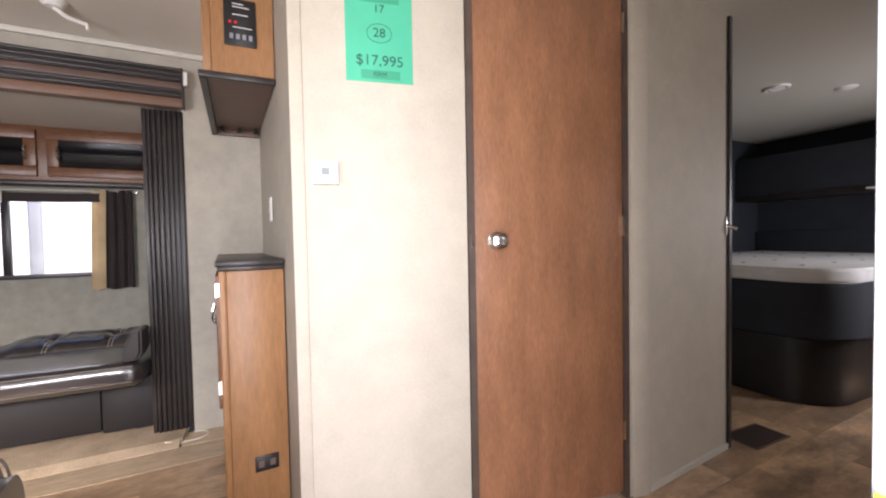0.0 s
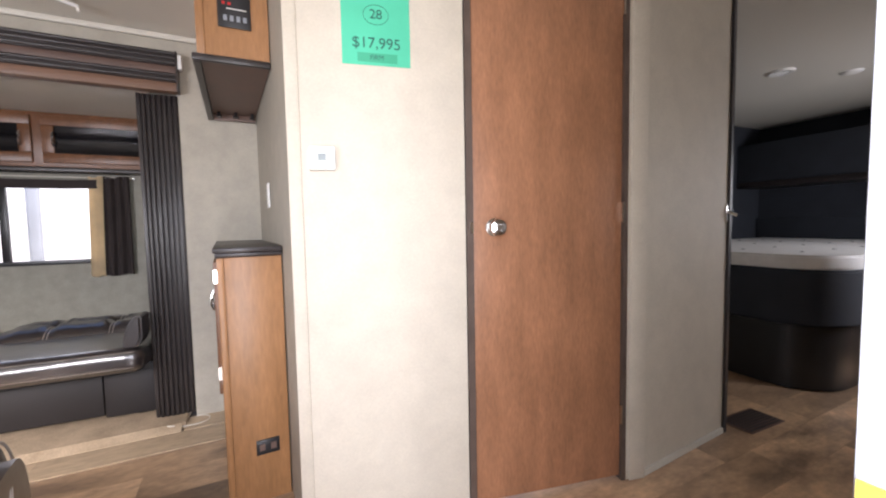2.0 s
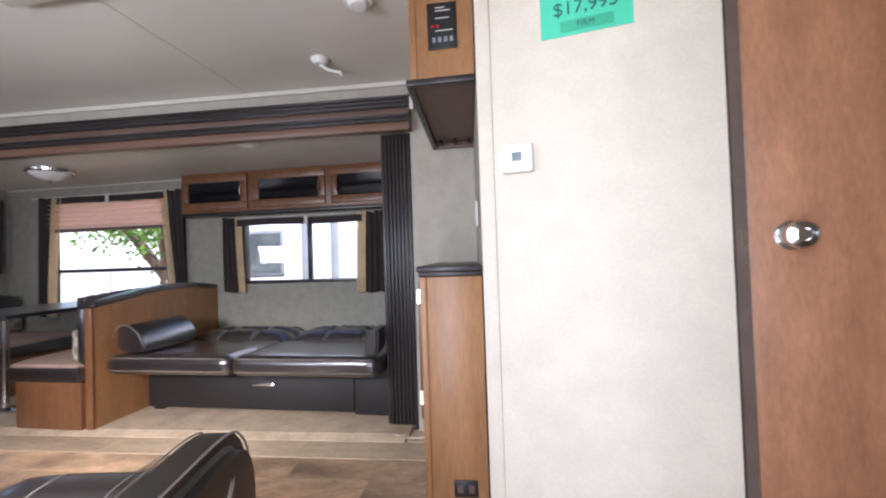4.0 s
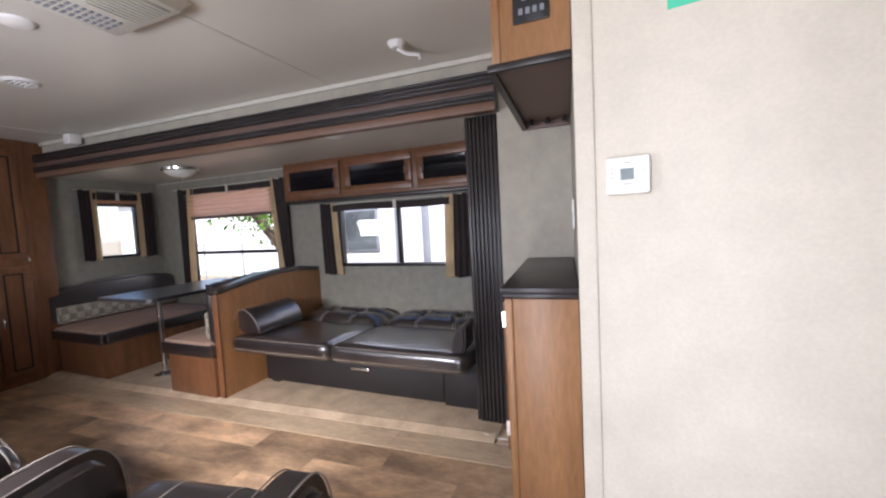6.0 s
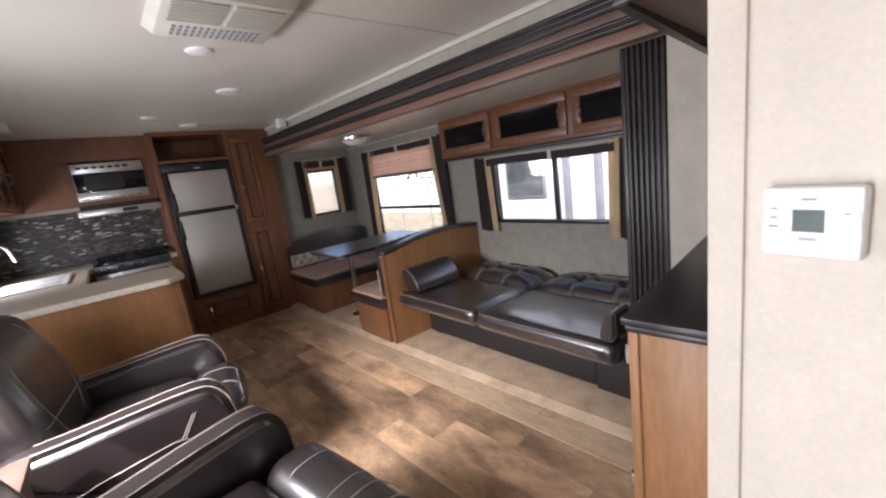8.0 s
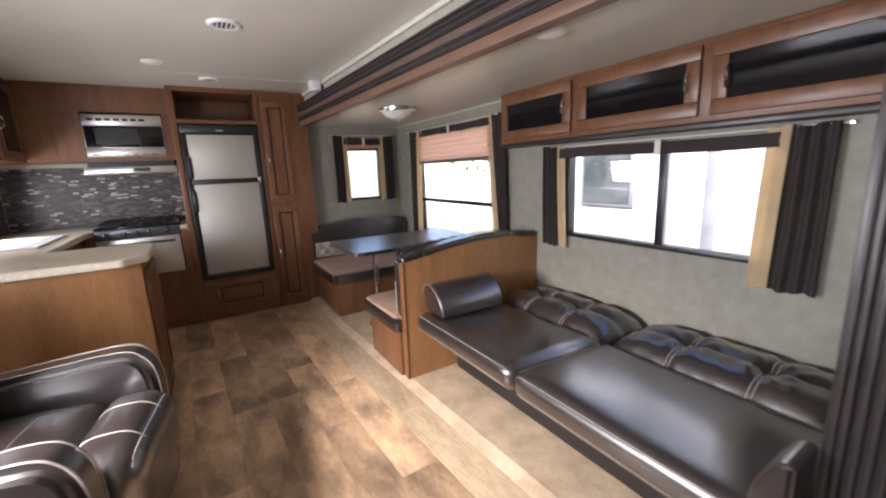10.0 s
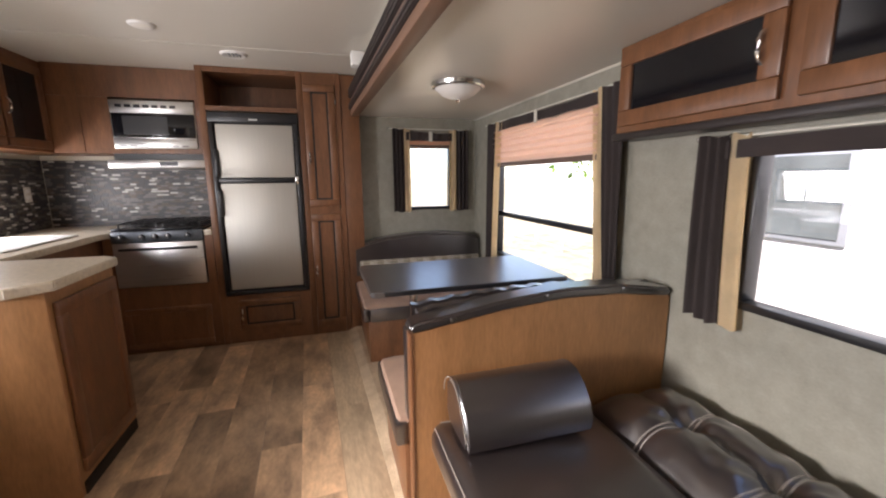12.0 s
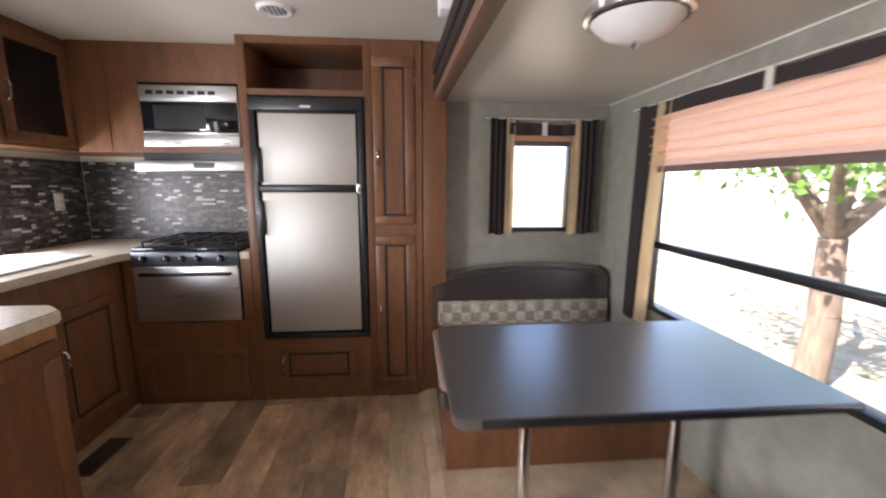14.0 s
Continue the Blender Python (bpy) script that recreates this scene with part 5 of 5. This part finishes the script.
# ---- ceiling fittings ----
ac = thing("air_conditioner", (-1.14, 1.55, CZ), "white ceiling air conditioner shroud with grille", "air conditioner")
sh = boxes((-1.37, -0.91, 1.31, 1.80, CZ - 0.050, CZ - 0.0005), bevel=0.010)
for v in sh.verts:
    if v.co.z < CZ - 0.03:
        v.co.x, v.co.y = -1.14 + (v.co.x + 1.14) * 0.9, 1.555 + (v.co.y - 1.555) * 0.9
part("shroud", sh, CREAM, ac)
for k in range(2):
    fl = part("filter", boxes((-1.16, -0.96, 1.36 + 0.20 * k, 1.545 + 0.20 * k, CZ - 0.054, CZ - 0.0505), bevel=0.002), GREYVENT, ac, "grey-green air filter")
    for q in range(9):
        part("louvre", boxes((-1.155 + q * 0.0222, -1.147 + q * 0.0222, 1.365 + 0.20 * k, 1.54 + 0.20 * k, CZ - 0.0575, CZ - 0.0545)), CREAM, fl)
for k in range(3):
    for q in range(14):
        part("slot", boxes((-1.31 + k * 0.04, -1.285 + k * 0.04, 1.39 + q * 0.024, 1.403 + q * 0.024, CZ - 0.0525, CZ - 0.0502)), GREYBAND, ac)
def puck(x, y, z, label="white flush ceiling light"):
    ob = thing("ceiling_light", (x, y, z), label, "ceiling lamp", "flush ceiling lights")
    part("rim", lathe(bmesh.new(), [(0.0, -0.012), (0.05, -0.012), (0.062, -0.006), (0.066, -0.0005)], (x, y, z)), WHITE, ob)
    part("lens", lathe(bmesh.new(), [(0, -0.018), (0.03, -0.0165), (0.046, -0.0125)], (x, y, z)), HOUSING, ob)
for x, y, z in ((-1.65, 1.57, CZ), (-3.42, 1.50, CZ), (-1.13, 2.93, SZ), (4.4, 1.7, CZ)):
    puck(x, y, z)
def vent(x, y):
    ob = thing("ceiling_vent", (x, y, CZ), "round white ceiling air vent", "vent", "round ceiling vents")
    part("rim", lathe(bmesh.new(), [(0.052, -0.010), (0.07, -0.014), (0.082, -0.006), (0.085, -0.0005)], (x, y, CZ)), WHITE, ob)
    part("throat", lathe(bmesh.new(), [(0, -0.0008), (0.055, -0.0008)], (x, y, CZ)), GREYBAND, ob)
    for k in range(4):
        part("louvre", boxes((x - 0.045, x + 0.045, y - 0.036 + k * 0.022, y - 0.030 + k * 0.022, CZ - 0.013, CZ - 0.003)), WHITE, ob)
for x, y in ((-2.46, 1.89), (-3.86, 1.856), (3.9, 1.9)):
    vent(x, y)
dm = thing("dome_light", (-3.03, 3.15, SZ), "frosted glass dome ceiling light with nickel rim", "ceiling lamp")
part("rim", lathe(bmesh.new(), [(0.0, -0.001), (0.15, -0.001), (0.155, -0.008), (0.152, -0.026), (0.14, -0.030)], (-3.03, 3.15, SZ), 32), CHROME, dm)
part("dome", lathe(bmesh.new(), [(0, -0.092), (0.05, -0.086), (0.095, -0.066), (0.132, -0.033)], (-3.03, 3.15, SZ), 32), HOUSING, dm)
part("finial", lathe(bmesh.new(), [(0, -0.115), (0.008, -0.107), (0.012, -0.098), (0.006, -0.0935), (0.016, -0.0885)], (-3.03, 3.15, SZ), 12), CHROME, dm)
dt = thing("motion_detector", (-3.62, 2.65, 2.1), "white alarm box high on the wall", "detector")
part("body", boxes((-3.67, -3.57, 2.60, 2.69, 2.065, 2.1545), bevel=0.012), WHITE, dt)
sp = thing("spot_light", (-0.38, 2.51, CZ), "white swivel ceiling spot with bent arm", "ceiling lamp")
part("base", lathe(bmesh.new(), [(0, -0.03), (0.03, -0.028), (0.045, -0.012), (0.05, -0.0005)], (-0.385, 2.50, CZ)), WHITE, sp)
part("arm", tube(bmesh.new(), [(-0.385, 2.50, CZ - 0.03), (-0.345, 2.52, CZ - 0.055), (-0.29, 2.55, CZ - 0.06), (-0.285, 2.55, CZ - 0.085)], 0.009), WHITE, sp)
sd = thing("smoke_detector", (0.0, 2.06, CZ), "round white smoke detector on the ceiling", "detector")
part("body", lathe(bmesh.new(), [(0, -0.04), (0.035, -0.038), (0.045, -0.02), (0.06, -0.018), (0.062, -0.0005)], (0.0, 2.06, CZ)), WHITE, sd)
bx = thing("wall_speaker", (-3.3, 0.55, 1.95), "small white box by the cabinets", "speaker")
part("body", boxes((-3.56, -3.44, 0.60, 0.68, 2.08, CZ - 0.001), bevel=0.006), WHITE, bx)

# ---- outdoors ----
structure("ground", boxes((-400, 400, -400, 400, -1.0, -0.9)), GROUND, "dry sandy ground with leaf litter")
def trailer(x0, x1, y, label, windows, arms):
    tr = thing("parked_trailer", ((x0 + x1) / 2, y + 1.2, -0.9), label, "trailer", "parked trailers")
    part("body", boxes((x0, x1, y, y + 2.35, -0.35, 2.45), bevel=0.10, seg=3), TRAILER, tr)
    part("underframe", boxes((x0 + 0.2, x1 - 0.2, y + 0.15, y + 2.2, -0.55, -0.352)), BLACK, tr)
    for a, b, z0, z1 in windows:
        w = part("window", boxes((a, b, y - 0.025, y - 0.001, z0, z1), bevel=0.01), GREYBAND, tr, "grey framed window")
        part("pane", boxes((a + 0.04, b - 0.04, y - 0.032, y - 0.026, z0 + 0.04, z1 - 0.04)), TINT, w, "tinted pane")
    for x in arms:
        part("awning_arm", boxes((x, x + 0.09, y - 0.06, y - 0.001, -0.30, 2.3), bevel=0.01), GREYBAND, tr, "grey awning arm")
    part("stripe", boxes((x0 + 0.2, x1 - 0.2, y - 0.008, y - 0.001, 0.30, 0.36)), GREYBAND, tr)
    for x in ((x0 + x1) / 2 - 0.45, (x0 + x1) / 2 + 0.45):
        wh = part("wheel", cyl(bmesh.new(), (x, y + 0.1, -0.56), (x, y + 0.35, -0.56), 0.34, n=28), BLACK, tr)
        part("rim", cyl(bmesh.new(), (x, y + 0.09, -0.56), (x, y + 0.099, -0.56), 0.2, n=20), STEEL, wh)
    for x in (x0 + 0.6, x1 - 0.7):
        part("jack", cyl(bmesh.new(), (x, y + 0.4, -0.899), (x, y + 0.4, -0.55), 0.05), GALV, tr)
    return tr


# dark tint plus some reflected sky, mixed into one patchy grey
TINT = mat("sky_tinted_glass", (0.13, 0.15, 0.155), 0.08, var=0.3, scale=2.5)
t1 = trailer(-3.7, 4.5, 5.5, "white parked travel trailer with tinted windows", ((-3.06, -2.40, 0.88, 1.50), (-1.15, -0.35, 0.9, 1.50), (1.6, 2.5, 0.9, 1.5)), (-2.12, -1.70))
part("red_stripe", boxes((-1.05, -0.8, 5.49, 5.4985, 0.66, 0.69)), RED, t1, "red stripe")
for rad, mtl, lab in ((0.42, GREYBAND, "grey curved stripe"), (0.34, GREYBAND, "grey curved stripe"), (0.27, RED, "red curved stripe")):
    bm = bmesh.new()
    for k in range(22):
        a, b = math.radians(95 + 5 * k), math.radians(100 + 5 * k)
        w = 0.004 + 0.022 * k / 22
        q = [bm.verts.new((-0.55 + rr * 1.5 * math.cos(c), yy, 0.55 + rr * 0.75 * math.sin(c))) for yy in (5.484, 5.4985) for rr, c in ((rad, a), (rad, b), (rad - w, b), (rad - w, a))]
        for f in ((0, 1, 2, 3), (7, 6, 5, 4), (0, 4, 5, 1), (2, 6, 7, 3)):
            bm.faces.new([q[i] for i in f])
    part("curved_stripe", bm, mtl, t1, lab)
# added white block that keeps the view beyond the fence bright
backdrop = thing("storage_shed", (-16, 17, -0.9), "long white block added as bright backdrop beyond the fence", "building")
part("wall", boxes((-26, -7.5, 15.0, 20.0, -0.9, 3.2)), TRAILER, backdrop)
part("roof", prism(bmesh.new(), [(14.7, 3.201), (20.3, 3.201), (17.5, 4.3)], "x", -26.3, -7.2), GREYBAND, backdrop)
for k in range(9):
    part("wall_rib", boxes((-25 + 2 * k, -24.9 + 2 * k, 14.96, 14.999, -0.9, 3.2)), TRAILER, backdrop)

fn = thing("chain_fence", (-5, 8.5, -0.9), "galvanised chain-link fence with gate", "fence")
for k in range(9):
    x = -14 + k * 1.6
    part("post", cyl(bmesh.new(), (x, 9.0, -0.9), (x, 9.0, 0.95), 0.03, n=10), GALV, fn)
for z in (-0.75, 0.1, 0.92):
    part("rail", cyl(bmesh.new(), (-14, 9.0, z), (-1.2, 9.0, z), 0.02, n=8), GALV, fn)


def tree(x, y, h, seed):
    rnd = random.Random(seed)
    ob = thing("tree", (x, y, -0.9), "small tree with forked trunk and green leaves", "tree")
    def limb(bm, pts, r0, r1):
        n = len(pts)
        for i in range(n - 1):
            cyl(bm, pts[i], pts[i + 1], r0 + (r1 - r0) * i / (n - 1), r0 + (r1 - r0) * (i + 1) / (n - 1), 9)
        return bm
    base = Vector((x, y, -0.9))
    fork = base + Vector((0.04, 0, h * 0.36))
    part("trunk", limb(bmesh.new(), [base, base + Vector((0.05, 0.02, h * 0.18)), fork], 0.17, 0.13), BARK, ob)
    tips = []
    for k in range(6):
        a = k * 1.05 + rnd.random() * 0.5
        p1 = fork + Vector((0.5 * math.cos(a), 0.5 * math.sin(a), 0.45 + 0.3 * rnd.random()))
        p2 = p1 + Vector((0.8 * math.cos(a + 0.3), 0.8 * math.sin(a + 0.3), 0.35 + 0.5 * rnd.random()))
        part("limb", limb(bmesh.new(), [fork, p1, p2], 0.09, 0.025), BARK, ob)
        tips += [p1.lerp(p2, t) for t in (0.1, 0.4, 0.7, 1.0)]
    bm = bmesh.new()
    for _ in range(1900):
        c = rnd.choice(tips) + Vector((rnd.gauss(0, 0.32), rnd.gauss(0, 0.32), rnd.gauss(0.05, 0.22)))
        q = Euler((rnd.random() * 6.28, rnd.random() * 6.28, rnd.random() * 6.28)).to_matrix()
        s = 0.045 + 0.035 * rnd.random()
        vs = [bm.verts.new(c + q @ Vector(p) * s) for p in ((-1, 0, 0), (0, -0.5, 0.1), (1, 0, 0), (0, 0.5, 0.1))]
        bm.faces.new(vs)
    crown = part("crown", bm, LEAF, ob)
    tagged(crown, kind="stuff")
    return ob


tree(-5.7, 7.0, 4.7, 3)

# ---- backsplash mosaic: small tiles on the kitchen walls ----
rnd = random.Random(11)
def mosaic(name, axis, c, sign, u0, u1, z0, z1):
    wall = structure(name, slab(axis, *sorted((c + sign * 0.0005, c + sign * 0.007)), u0, u1, z0, z1), JOINT, "dark glass mosaic backsplash of narrow tiles")
    bms = [bmesh.new() for _ in MOSAICS]
    z = z0 + 0.001
    while z < z1 - 0.012:
        u = u0 + 0.002 - rnd.random() * 0.03
        while u < u1 - 0.005:
            w = rnd.choice((0.03, 0.045, 0.06))
            k = rnd.choices((0, 1, 2, 3), (0.45, 0.27, 0.2, 0.08))[0]
            a, b = max(u, u0), min(u + w, u1)
            if b - a > 0.004:
                box(bms[k], *_bx("y" if axis == "x" else "x", c, sign, 0.007, 0.0098, a, b - 0.002, z, z + 0.0135))
            u += w
        z += 0.0155
    for bm, m in zip(bms, MOSAICS):
        if bm.verts:
            tagged(part("tile", bm, m, wall), kind="stuff")
mosaic("backsplash_end", "y", XK, 1, YN + 0.012, 1.523, 0.921, 1.497)
mosaic("backsplash_side", "x", YN, 1, XK + 0.012, -4.16, 0.921, 1.497)

# ---- floor planks ----
FROT = pose(0, 2.51, 0, 0, 0, 2.5) @ pose(0, -2.51, 0)        # the planks run with the slide-out
flr = structure("floor", boxes((XK, XB, YN, 2.52, -0.0042, -0.0015)), JOINT, "wood-look vinyl plank floor, warm brown, mixed tones and painted sun patches")
rnd = random.Random(4)
cache = {}


def plank(x0, x1, y0, y1, z0, z1, m, parent):
    key = (round(x1 - x0, 3), round(y1 - y0, 3), m.name)
    if key not in cache:
        cache[key] = mesh_of("plank", boxes((-key[0] / 2, key[0] / 2, -key[1] / 2, key[1] / 2, z0, z1)), m)
    at = FROT @ Vector(((x0 + x1) / 2, (y0 + y1) / 2, 0))
    if at.y < YN + 0.03 or at.y > 2.95:
        return
    ob = new("plank", cache[key])
    ob.matrix_basis = pose(at.x, at.y, 0, 0, 0, 2.5)
    ob.parent = parent


W = 0.19
for k in range(14):
    y1 = 2.51 - W * k
    x = XK - 0.3 - rnd.random() * 0.8
    while x < XB:
        ln = rnd.choice((0.82, 0.98, 1.15))
        a, b = max(x, XK), min(x + ln, XB)
        if b - a > 0.05:
            plank(a + 0.0006, b - 0.0006, y1 - W + 0.0005, y1 - 0.0005, -0.0014, 0.002, PLANK, flr)
        x += ln
strip = structure("floor_edge", prism(bmesh.new(), [(-4.2, 2.33), (0.529, 2.536), (0.529, 2.722), (-4.2, 2.512)], "z", -0.0012, 0.003), JOINT, "pale wood-look plank along the slide-out")
x = -4.19
while x < 0.5:
    b = min(x + 1.2, 0.52)
    plank(x, b - 0.001, 2.5105, 2.6975, 0.0032, 0.007, PALEPLANK, strip)
    x += 1.2
structure("floor_patch", prism(bmesh.new(), [(XP - 0.019, 2.703), (0.529, 2.727), (0.529, 2.862), (XP - 0.019, 2.862)], "z", -0.003, 0.010), PALEPLANK, "pale wood-look floor beside the slide-out")
lip = prism(bmesh.new(), [(2.698, 0.0), (2.698, 0.009), (2.759, SF + 0.0005), (2.759, 0.0)], "x", XE + 0.2, XP - 0.021)
bmesh.ops.transform(lip, matrix=FROT, verts=lip.verts)
structure("slide_lip", lip, CARPET, "sloping beige edge of the slide-out floor")
